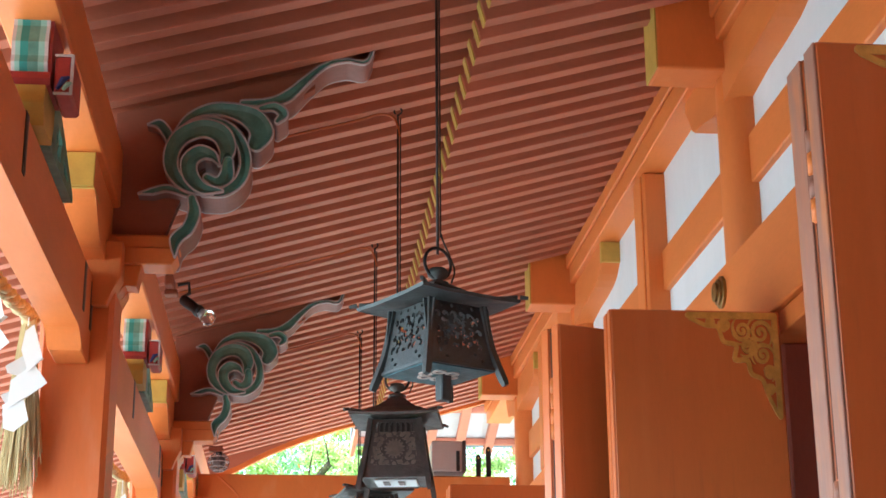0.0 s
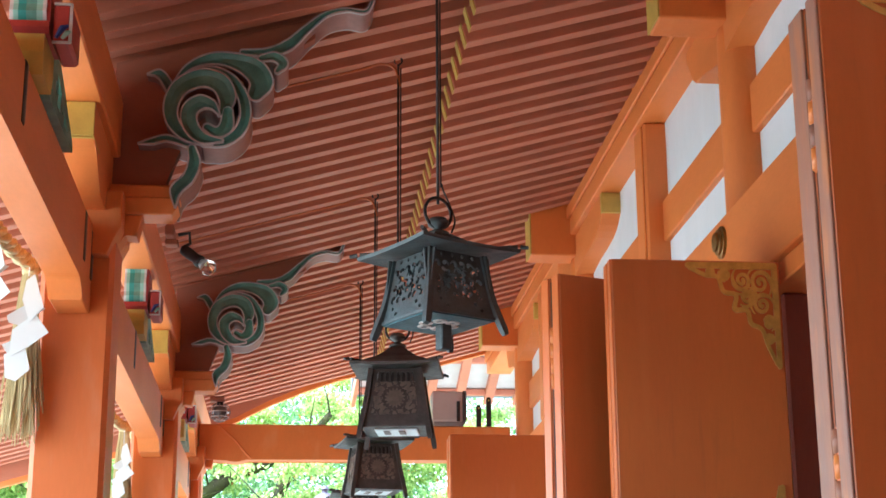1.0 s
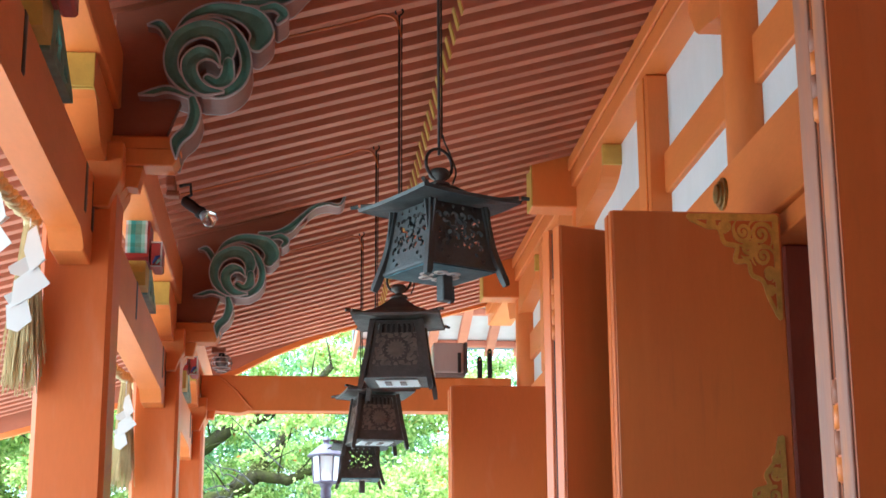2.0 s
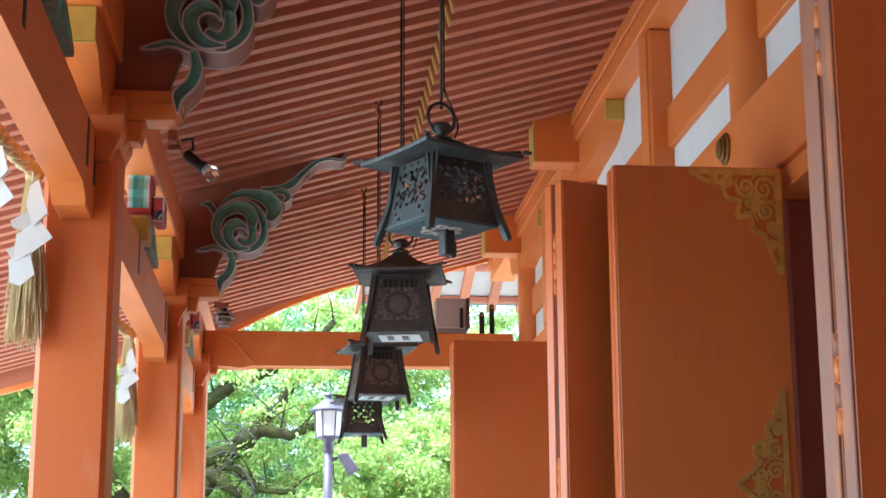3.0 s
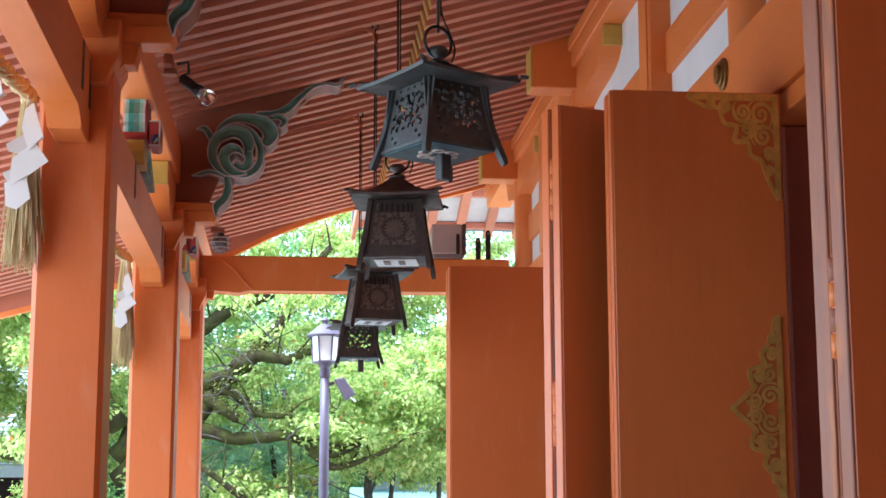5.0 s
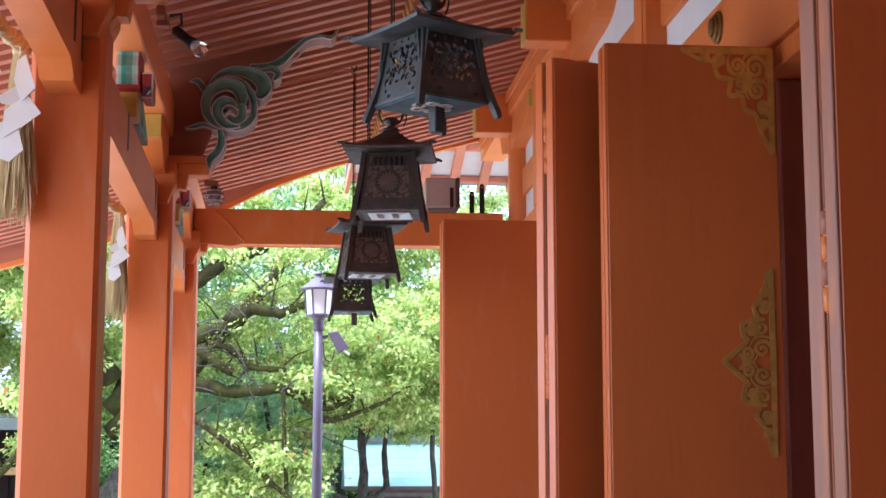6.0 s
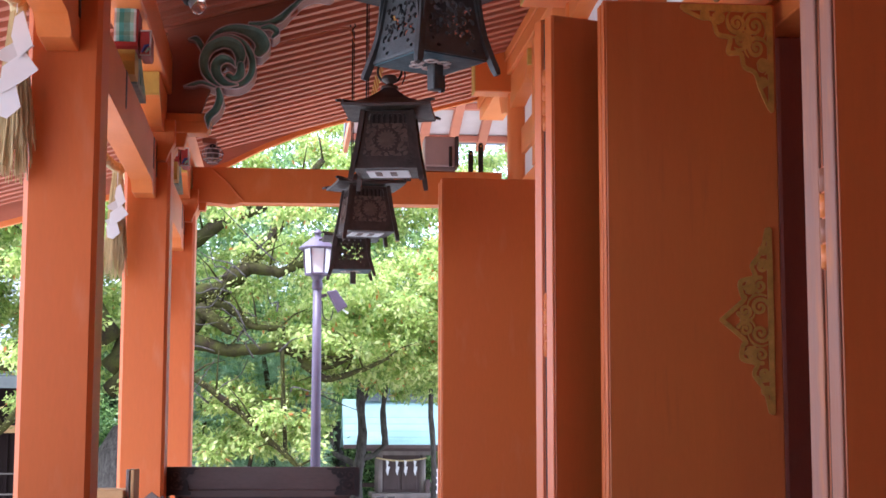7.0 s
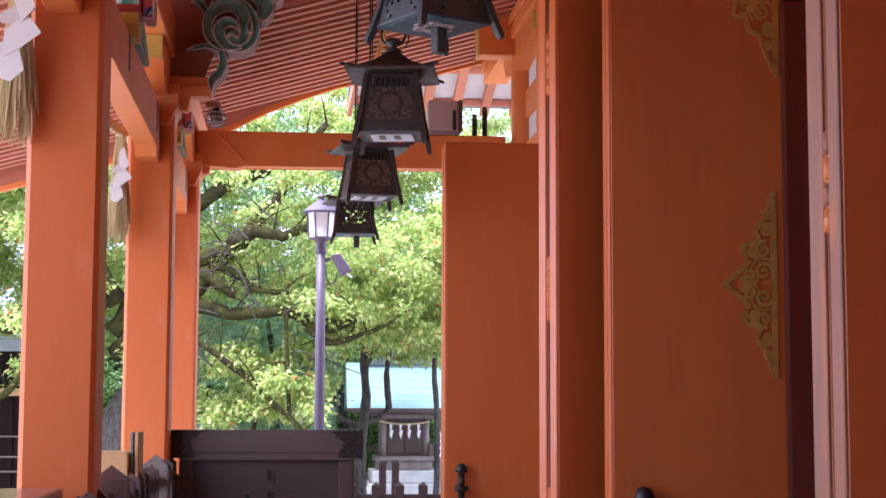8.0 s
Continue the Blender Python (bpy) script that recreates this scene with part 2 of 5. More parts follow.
def tube(points, radius, n=8, bm=None, squash=1.0):
    """A round bar along points; radius is one number or one for each point."""
    bm = bm or bmesh.new()
    P = [Vector(p) for p in points]
    R = radius if isinstance(radius, (list, tuple)) else [radius] * len(P)
    rings, up = [], None
    for i, p in enumerate(P):
        d = (P[min(i + 1, len(P) - 1)] - P[max(i - 1, 0)]).normalized()
        if up is None:
            up = d.orthogonal().normalized()
        up = (up - d * up.dot(d)).normalized()
        side = d.cross(up)
        rings.append([bm.verts.new(p + R[i] * (math.cos(2 * math.pi * k / n) * up + squash * math.sin(2 * math.pi * k / n) * side)) for k in range(n)])
    for a, b in zip(rings, rings[1:]):
        for k in range(n):
            bm.faces.new((a[k], a[(k + 1) % n], b[(k + 1) % n], b[k]))
    bm.faces.new(rings[0][::-1]), bm.faces.new(rings[-1])
    return bm


def smooth_line(points, per=8):
    """Catmull-Rom through the points."""
    P = [np.array(p, float) for p in points]
    P = [2 * P[0] - P[1]] + P + [2 * P[-1] - P[-2]]
    out = []
    for i in range(1, len(P) - 2):
        for s in range(per):
            t = s / per
            out.append(0.5 * (2 * P[i] + (P[i + 1] - P[i - 1]) * t + (2 * P[i - 1] - 5 * P[i] + 4 * P[i + 1] - P[i + 2]) * t * t + (3 * P[i] - P[i - 1] - 3 * P[i + 1] + P[i + 2]) * t ** 3))
    out.append(P[-2])
    return out


def spiral(cx, cz, r0, r1, a0, a1, n=28):
    """Points of a spiral in the plane, angles in degrees."""
    return [np.array((cx + (r0 + (r1 - r0) * i / n) * math.cos(radians(a0 + (a1 - a0) * i / n)), cz + (r0 + (r1 - r0) * i / n) * math.sin(radians(a0 + (a1 - a0) * i / n)))) for i in range(n + 1)]


def stroke_field(U, V, strokes):
    """How far inside the strokes each grid point lies: strokes are (points, half widths spread evenly along them)."""
    best = np.full(U.shape, -1e3)
    for pts, *wide in strokes:
        pts = [np.array(p, float) for p in pts]
        n = len(pts) - 1
        for i in range(n):
            a, b = pts[i], pts[i + 1]
            d = b - a
            L = max(float(d @ d), 1e-12)
            s = np.clip(((U - a[0]) * d[0] + (V - a[1]) * d[1]) / L, 0, 1)
            u = (i + s) / n
            w = np.interp(u, np.linspace(0, 1, len(wide)), wide)
            best = np.maximum(best, w - np.hypot(U - a[0] - s * d[0], V - a[1] - s * d[1]))
    return best


def fret(name, field, u0, u1, v0, v1, nu, y0, y1, dish=0.0):
    """A mesh of the region where field(U, V) > 0, in the x-z plane, from y0 to y1 thick, with smooth outlines; dish: how deep the front is hollowed."""
    nv = max(2, int(round(nu * (v1 - v0) / (u1 - u0))))
    us, vs = np.linspace(u0, u1, nu + 1), np.linspace(v0, v1, nv + 1)
    U, V = np.meshgrid(us, vs, indexing="ij")
    F = field(U, V)
    F[0, :], F[-1, :], F[:, 0], F[:, -1] = np.minimum(F[0, :], -1e-5), np.minimum(F[-1, :], -1e-5), np.minimum(F[:, 0], -1e-5), np.minimum(F[:, -1], -1e-5)
    verts, faces, index = [], [], {}

    def vid(key, p):
        if key not in index:
            index[key] = len(verts)
            deep = dish * min(1.0, F[key] / 0.022) ** 0.7 if dish and isinstance(key[0], int) else 0.0
            verts.append((p[0], y0 + deep, p[1]))
            verts.append((p[0], y1, p[1]))
        return index[key]
    for i in range(nu):
        for j in range(nv):
            c = [(i, j), (i + 1, j), (i + 1, j + 1), (i, j + 1)]
            f = [F[k] for k in c]
            if max(f) <= 0:
                continue
            poly, cut = [], []
            for k in range(4):
                a, b, fa, fb = c[k], c[(k + 1) % 4], f[k], f[(k + 1) % 4]
                if fa > 0:
                    poly.append(vid(a, (us[a[0]], vs[a[1]])))
                if (fa > 0) != (fb > 0):
                    t = fa / (fa - fb)
                    p = (us[a[0]] + (us[b[0]] - us[a[0]]) * t, vs[a[1]] + (vs[b[1]] - vs[a[1]]) * t)
                    q = vid((min(a, b), max(a, b)), p)
                    poly.append(q)
                    cut.append((q, fa > 0))
            if len(poly) < 3:
                continue
            faces.append(poly)
            faces.append([q + 1 for q in poly[::-1]])
            for k in range(len(cut)):
                if cut[k][1]:
                    q, r = cut[k][0], cut[(k + 1) % len(cut)][0]
                    faces.append([r, q, q + 1, r + 1])
    me = bpy.data.meshes.new(name)
    me.from_pydata(verts, [], faces)
    me.update()
    return me


# ---- the large structure ----
YP = [3.30, 6.85, 10.95, 13.95]          # frames of the colonnade, along the passage
XP, XC = -0.965, 2.03                   # outer posts, inner round columns
ROOF_END = 15.86


def roofz(x):
    return 5.10 + 0.28 * (x - 1.95)


bm = bmesh.new()
bmesh.ops.create_grid(bm, x_segments=60, y_segments=60, size=300)
for v in bm.verts:
    v.co.z = 0.0
tagged(part("ground", bm, M_GROUND), "pale raked gravel ground of the precinct", "ground", kind="structure")
tagged(part("pavement", box(-1.6, 2.6, -6, 16.2, 0.002, 0.10, 0.01), M_STONE), "pale granite floor of the open gallery", "floor", kind="structure")

# outer posts: square, chamfered, on stone bases
for y in YP:
    e = thing("post", (XP + 0.014, y + 0.02, 0.10), "square vermilion wooden post with chamfered corners", "post", "gallery posts")
    h, c = 0.155, 0.022
    out = [(-h + c, -h), (h - c, -h), (h, -h + c), (h, h - c), (h - c, h), (-h + c, h), (-h, h - c), (-h, -h + c)]
    part("shaft", prism(out, "z", 0.08, 3.50), M_POST, e)
    part("base", box(-0.22, 0.22, -0.22, 0.22, 0.0, 0.08, 0.02, 2), M_STONE, e, "grey stone base")

# tie beams between the outer posts, with a shallow arched underside
for a, b in zip(YP, YP[1:]):
    y0, y1 = a + 0.137, b - 0.137
    e = thing("tie_beam", (XP, 0, 0), "vermilion tie beam with an arched underside between posts", "beam", "gallery tie beams")
    o = [(y0, 3.25), (y0 + 0.24, 3.25)]
    for i in range(1, 8):
        o.append((y0 + 0.24 + 0.16 * i / 7, 3.25 + 0.07 * math.sin(i / 7 * math.pi / 2)))
    o += [(y1 - 0.24 - 0.16 * i / 7, 3.25 + 0.07 * math.sin(i / 7 * math.pi / 2)) for i in range(7, 0, -1)]
    o += [(y1 - 0.24, 3.25), (y1, 3.25), (y1, 3.63), (y0, 3.63)]
    part("body", prism(o, "x", -0.065, 0.075, 0.006), M_REDH, e)
    for ya, yb in ((y0 + 0.10, 3.62), ((a + b) / 2 - 0.25, 3.63), (y1 - 0.30, 3.62), (y1 - 0.06, 3.60)):
        # The slot's inner shade is a thin black bar on the beam face.
        part("slot", box(0.070, 0.0775, ya, ya + 0.045, yb - 0.21, yb, 0.0), M_IRON, e, "mortise slot, its shade drawn as a black bar")
        part("wedge", box(0.0705, 0.0800, ya + 0.032, ya + 0.044, yb - 0.205, yb - 0.005, 0.001), M_GREY, e, "grey metal wedge")

# purlin over the outer posts
tagged(part("purlin_beam", box(XP - 0.06, XP + 0.155, 1.0, ROOF_END - 0.05, 4.00, 4.27, 0.008), M_REDH), "long vermilion purlin carried on bracket arms", "beam", kind="structure")


def bracket_arm(length, drop, width):
    """A boat-shaped bearing arm, seen from the side, half of it mirrored."""
    pts = [(length, 0.0), (length, -0.15)]
    for i in range(1, 9):
        t = i / 8
        pts.append((length - 0.05 - (length - 0.2) * t * 0.62, -0.15 - (drop - 0.15) * math.sin(t * math.pi / 2) ** 1.4))
    pts.append((0.16, -drop))
    o = pts + [(-x, z) for x, z in reversed(pts)]
    return prism(o, "x", -width / 2, width / 2, 0.005)


for y in YP:
    e = thing("bracket_set", (XP, y, 3.50), "vermilion bracket set with ochre arm ends on a post head", "bracket", "post bracket sets")
    part("capital", prism([(-0.14, 0.0), (0.14, 0.0), (0.16, 0.06), (0.195, 0.13), (0.195, 0.29), (-0.195, 0.29), (-0.195, 0.13), (-0.16, 0.06)], "y", -0.19, 0.19, 0.006), M_RED, e)
    arm = bracket_arm(0.70, 0.30, 0.13)
    bmesh.ops.translate(arm, verts=arm.verts, vec=(0.06, 0, 0.50))
    part("arm", arm, M_REDH, e)
    for s in (-1, 1):
        part("arm_end", box(-0.006, 0.126, s * 0.703 - 0.006, s * 0.703 + 0.006, 0.352, 0.498, 0.003), M_GOLDP, e, "ochre yellow painted end")
        part("arm_end", box(-0.007, 0.127, s * 0.60 - 0.1, s * 0.60 + 0.1, 0.347, 0.352, 0.0), M_GOLDP, e, "ochre yellow painted end")
    # cross arm towards the passage, under the carved board
    o = [(-0.30, 0.22), (0.40, 0.22), (0.425, 0.26), (0.40, 0.30), (-0.30, 0.30)]
    part("cross_arm", prism(o, "y", -0.075, 0.075, 0.005), M_RED, e)
    o = [(0.10, 0.10), (0.17, 0.08), (0.20, 0.13), (0.25, 0.12), (0.27, 0.22), (0.10, 0.22)]
    part("nose", prism(o, "y", -0.06, 0.06, 0.005), M_RED, e)

# round inner columns with their stone bases
for y in YP:
    e = thing("column", (2.085, y, 0.10), "round vermilion wooden column by the doors", "column", "inner columns")
    part("shaft", lathe([(0.122, 0.06), (0.122, 4.56), (0.116, 4.64)], n=40), M_RED, e, smooth=True)
    part("base", lathe([(0.23, 0), (0.23, 0.03), (0.18, 0.06), (0.12, 0.062)], n=28), M_STONE, e, "grey stone base")

# inner wall: plaster panels between beams
def wall_piece(name, x0, x1, y0, y1, z0, z1, m, label, cat):
    return tagged(part(name, box(x0, x1, y0, y1, z0, z1, 0.006), m), label, cat, kind="structure")


wall_piece("wall_plaster", 2.105, 2.19, 1.0, 13.9, 3.60, 5.30, M_WHITE, "white plaster infill above the doors", "wall")
wall_piece("lintel_beam", 1.955, 2.18, 1.0, 13.83, 3.40, 3.808, M_REDH, "deep vermilion lintel beam over the doorways", "beam")
wall_piece("middle_beam", 2.07, 2.18, 1.0, 13.83, 4.165, 4.405, M_REDH, "vermilion middle beam across the plaster", "beam")
wall_piece("wall_plate", 1.945, 2.19, 1.0, ROOF_END, 4.885, 5.26, M_REDH, "vermilion wall plate under the rafters", "beam")
wall_piece("plate_strip", 1.922, 1.942, 1.0, ROOF_END, 5.0, 5.092, M_REDH, "vermilion strip closing the rafters against the wall plate", "trim")
wall_piece("door_head", 1.98, 2.16, 1.0, 13.83, 3.30, 3.395, M_RED, "vermilion door head", "trim")
for y in (4.6, 8.61, 12.4):
    e = thing("strut", (2.02, y, 3.810), "short vermilion strut between the beams", "strut", "wall struts")
    part("body", box(-0.045, 0.11, -0.085, 0.15, 0.0, 1.073, 0.012), M_RED, e)
    part("edge_strip", box(-0.057, -0.043, -0.06, 0.12, 0.02, 1.055, 0.005), M_RED, e)
for y in YP:
    e = thing("beam_end", (XC, y, 4.72), "projecting square beam end with an ochre face", "beam", "projecting beam ends")
    part("body", box(-0.372, 0.10, -0.115, 0.115, 0.01, 0.44, 0.012, 2), M_RED, e)
    part("end_face", box(-0.378, -0.370, -0.113, 0.113, 0.014, 0.436, 0.002), M_GOLDP, e, "ochre yellow painted end")
    b = thing("wall_bracket_arm", (2.06, y, 4.883), "vermilion bearing arm with ochre ends on a column", "bracket", "wall bracket arms")
    far = [(0.0, -0.30), (0.14, -0.29), (0.30, -0.255), (0.50, -0.228), (0.545, -0.20), (0.575, -0.14), (0.62, -0.085), (0.66, -0.06), (0.66, 0.0)]
    near = [(-1.11, 0.0), (-1.11, -0.137), (-1.07, -0.165), (-1.02, -0.196), (-0.95, -0.220), (-0.86, -0.238), (-0.65, -0.253), (-0.40, -0.260), (-0.15, -0.285)]
    part("arm", prism(far + near, "x", -0.08, 0.08, 0.005), M_REDH, b)
    part("arm_end", box(-0.082, 0.081, -1.119, -1.074, -0.142, -0.002, 0.003), M_GOLDP, b, "ochre yellow painted end")

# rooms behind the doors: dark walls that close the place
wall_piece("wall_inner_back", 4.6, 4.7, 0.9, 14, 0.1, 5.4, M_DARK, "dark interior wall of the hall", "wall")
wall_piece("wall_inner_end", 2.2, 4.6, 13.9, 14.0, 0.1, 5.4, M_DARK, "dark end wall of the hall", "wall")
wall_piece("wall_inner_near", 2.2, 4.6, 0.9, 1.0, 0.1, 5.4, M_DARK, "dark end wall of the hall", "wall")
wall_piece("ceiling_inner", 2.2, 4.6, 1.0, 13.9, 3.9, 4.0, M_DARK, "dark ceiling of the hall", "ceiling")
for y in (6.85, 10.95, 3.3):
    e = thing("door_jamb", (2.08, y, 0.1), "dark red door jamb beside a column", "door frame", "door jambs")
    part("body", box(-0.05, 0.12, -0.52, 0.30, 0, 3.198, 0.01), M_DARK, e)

# ---- roof: two tiers of rafters under boards ----
def slope_bar(x0, x1, below, above):
    return [(x0, roofz(x0) + below), (x1, roofz(x1) + below), (x1, roofz(x1) + above), (x0, roofz(x0) + above)]


tagged(part("ceiling", prism(slope_bar(-3.05, 0.95, 0.235, 0.27), "y", -8.5, ROOF_END), M_BOARD), "red roof boards, darkened, above the outer rafters", "ceiling", kind="structure")
tagged(part("ceiling_inner_boards", prism(slope_bar(0.80, 2.25, 0.105, 0.14), "y", -8.5, ROOF_END), M_BOARD), "red roof boards, darkened, above the inner rafters", "ceiling", kind="structure")
tagged(part("roof", prism([(-3.1, roofz(-3.1) + 0.28), (3.2, roofz(3.2) + 0.28), (3.2, roofz(3.2) + 0.5), (-3.1, roofz(-3.1) + 0.5)], "y", -9.0, ROOF_END + 0.05), M_TILE), "thick roof over the gallery", "roof", kind="structure")
tagged(part("eave_board", box(-3.06, -3.0, -8.5, ROOF_END, roofz(-3.0) + 0.08, roofz(-3.0) + 0.26, 0.005), M_REDH), "vermilion eave board at the rafter feet", "trim", kind="structure")
def verge_low(x):
    """The hanging lower edge of the verge board, deep at the eave and thin towards the wall."""
    return roofz(x) + float(np.interp(x, [-3.0, -0.9, -0.6, -0.29, 0.0, 0.2, 0.55, 0.74, 0.88, 2.0], [-0.06, -0.06, -0.035, 0.045, 0.088, 0.11, 0.13, 0.12, 0.01, 0.0]))


xs = np.linspace(-3.0, 2.0, 30)
o = [(x, verge_low(x)) for x in xs] + [(x, verge_low(x) + 0.055) for x in xs[::-1]]
tagged(part("verge_board", prism(o, "y", ROOF_END, ROOF_END + 0.07, 0.004), M_REDH), "curved vermilion verge board at the roof end", "trim", kind="structure")
o = [(x, verge_low(x) + 0.056) for x in xs] + [(x, roofz(x) + 0.27) for x in xs[::-1]]
tagged(part("verge_panel", prism(o, "y", ROOF_END - 0.01, ROOF_END + 0.06), M_RAFT), "dull red panel above the verge board", "trim", kind="structure")

# Added unseen walls around the camera; with the lengthened roof they block light.
tagged(part("unseen_wall_behind", box(-3.0, 4.7, -9.2, -9.0, 0, 5.6, 0.0), M_RED), "unseen vermilion wall added behind the camera", "wall", kind="structure")
tagged(part("unseen_wall_side", box(-3.2, -3.0, -9.2, 0.9, 0, 4.1, 0.0), M_RED), "unseen vermilion wall added to block light from the left", "wall", kind="structure")
tagged(part("unseen_wall_hall", box(2.05, 2.2, -9.0, 1.0, 0, 5.2, 0.0), M_RED), "unseen vermilion wall added beside the camera", "wall", kind="structure")

RAFT = 0.204
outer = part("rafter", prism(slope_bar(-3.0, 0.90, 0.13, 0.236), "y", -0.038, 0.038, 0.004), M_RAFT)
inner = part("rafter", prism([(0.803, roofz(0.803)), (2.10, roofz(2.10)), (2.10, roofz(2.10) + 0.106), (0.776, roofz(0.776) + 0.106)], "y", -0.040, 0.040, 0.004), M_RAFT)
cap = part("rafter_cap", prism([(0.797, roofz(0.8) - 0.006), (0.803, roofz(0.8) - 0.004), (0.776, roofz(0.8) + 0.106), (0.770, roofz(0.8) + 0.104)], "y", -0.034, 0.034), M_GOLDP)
rafters_outer = tagged(new("rafters_outer"), "close-set vermilion rafters of the outer roof slope", "rafters", kind="structure")
rafters_inner = tagged(new("rafters_inner"), "vermilion rafters with ochre painted ends", "rafters", kind="structure")
k0, k1 = -30, 45
for k in range(k0, k1 + 1):
    y = 6.44 + RAFT * k
    for src, par, nm in ((outer, rafters_outer, "rafter"), (inner, rafters_inner, "rafter"), (cap, rafters_inner, "end_cap")):
        ob = src if k == k0 else new(nm, src.data)
        ob.name = nm
        ob.parent = par
        ob.location = (0, y + (RAFT * 0.35 if src is outer else 0), 0)
# beam that carries the inner rafter ends
tagged(part("rafter_beam", prism([(0.86, roofz(0.86) + 0.107), (0.98, roofz(0.98) + 0.107), (0.98, roofz(0.98) + 0.232), (0.86, roofz(0.86) + 0.232)], "y", -8.5, ROOF_END), M_REDH), "vermilion lath between the two rafter tiers", "trim", kind="structure")

# far tie beam across the passage, arched at its ends
o = [(-0.83, 3.69), (-0.62, 3.69)] + [(-0.62 + 0.22 * i / 6, 3.69 - 0.02 * math.sin(i / 6 * math.pi)) for i in range(1, 6)] + [(-0.40, 3.70), (1.60, 3.70), (1.90, 3.69), (1.90, 4.0), (-0.83, 4.0)]
e = thing("cross_beam", (0, 13.95, 0), "vermilion cross beam spanning the far end of the passage", "beam")
part("body", prism(o, "y", -0.10, 0.10, 0.01), M_RED, e)
part("moulding", tube([(-0.66, -0.104, 3.985), (-0.52, -0.106, 3.86), (-0.42, -0.106, 3.74), (-0.38, -0.104, 3.705)], 0.010, 6), M_RED, e)


# ---- doors folded open into the passage ----
def ornament_corner(size):
    """Openwork corner mount: strokes in a square, the corner at the upper right."""
    s = size
    st = [([(0, 0), (-1.0 * s, 0)], 0.012, 0.012, 0.010), ([(0, 0), (0, -1.0 * s)], 0.012, 0.012, 0.010)]
    st.append((smooth_line([(-0.98 * s, -0.01), (-0.80 * s, -0.10 * s), (-0.66 * s, -0.12 * s), (-0.60 * s, -0.26 * s), (-0.46 * s, -0.30 * s), (-0.48 * s, -0.44 * s), (-0.34 * s, -0.45 * s), (-0.30 * s, -0.58 * s), (-0.18 * s, -0.64 * s), (-0.12 * s, -0.80 * s), (-0.01, -0.98 * s)]), 0.007, 0.009, 0.007))
    for cx, cz, r, a in ((-0.17, -0.17, 0.12, 20), (-0.38, -0.15, 0.10, 200), (-0.16, -0.39, 0.10, 80), (-0.57, -0.09, 0.055, 120), (-0.09, -0.58, 0.055, 10), (-0.33, -0.32, 0.08, 300), (-0.09, -0.74, 0.04, 60), (-0.74, -0.06, 0.035, 200)):
        st.append((spiral(cx * s, cz * s, r * s, 0.015 * s, a, a + 560), 0.008, 0.006, 0.007))
        st.append((spiral(cx * s, cz * s, r * s * 0.95, r * s * 1.35, a, a - 80), 0.008, 0.005, 0.002))
        st.append((spiral(cx * s, cz * s, r * s * 1.45, r * s * 1.3, a + 40, a + 145, 10), 0.003, 0.0055, 0.002))
    return st


def ornament_edge(s):
    """Openwork mount for the leaf's long edge; the edge at x = 0, centred on z = 0."""
    st = [([(0, -1.0 * s), (0, 1.0 * s)], 0.010, 0.012, 0.010)]
    half = [(-0.01, 1.0 * s), (-0.09 * s, 0.76 * s), (-0.20 * s, 0.60 * s), (-0.17 * s, 0.48 * s), (-0.33 * s, 0.42 * s), (-0.32 * s, 0.28 * s), (-0.30 * s, 0.22 * s), (-0.55 * s, 0.0)]
    for m in (1, -1):
        st.append((smooth_line([(x, z * m) for x, z in half]), 0.007, 0.009, 0.009))
        for cx, cz, r, a in ((-0.12, 0.14, 0.10, 20), (-0.29, 0.10, 0.08, 200), (-0.12, 0.38, 0.09, 80), (-0.23, 0.38, 0.06, 200), (-0.08, 0.58, 0.06, 10), (-0.06, 0.76, 0.04, 60)):
            st.append((spiral(cx * s, m * cz * s, r * s, 0.015 * s, m * a, m * (a + 500)), 0.008, 0.006, 0.006))
            st.append((spiral(cx * s, m * cz * s, r * s * 1.45, r * s * 1.4, m * (a + 40), m * (a + 150), 10), 0.003, 0.0055, 0.002))
    return st


ST_CORNER, ST_EDGE = ornament_corner(0.350), ornament_edge(0.36)
ME_CORNER = fret("corner_mount", lambda U, V: stroke_field(U, V, ST_CORNER), -0.37, 0.02, -0.37, 0.02, 150, -0.006, 0.0)
ME_EDGE = fret("edge_mount", lambda U, V: stroke_field(U, V, ST_EDGE), -0.22, 0.016, -0.38, 0.38, 90, -0.006, 0.0)
ME_CORNER.materials.append(M_GOLD), ME_EDGE.materials.append(M_GOLD)


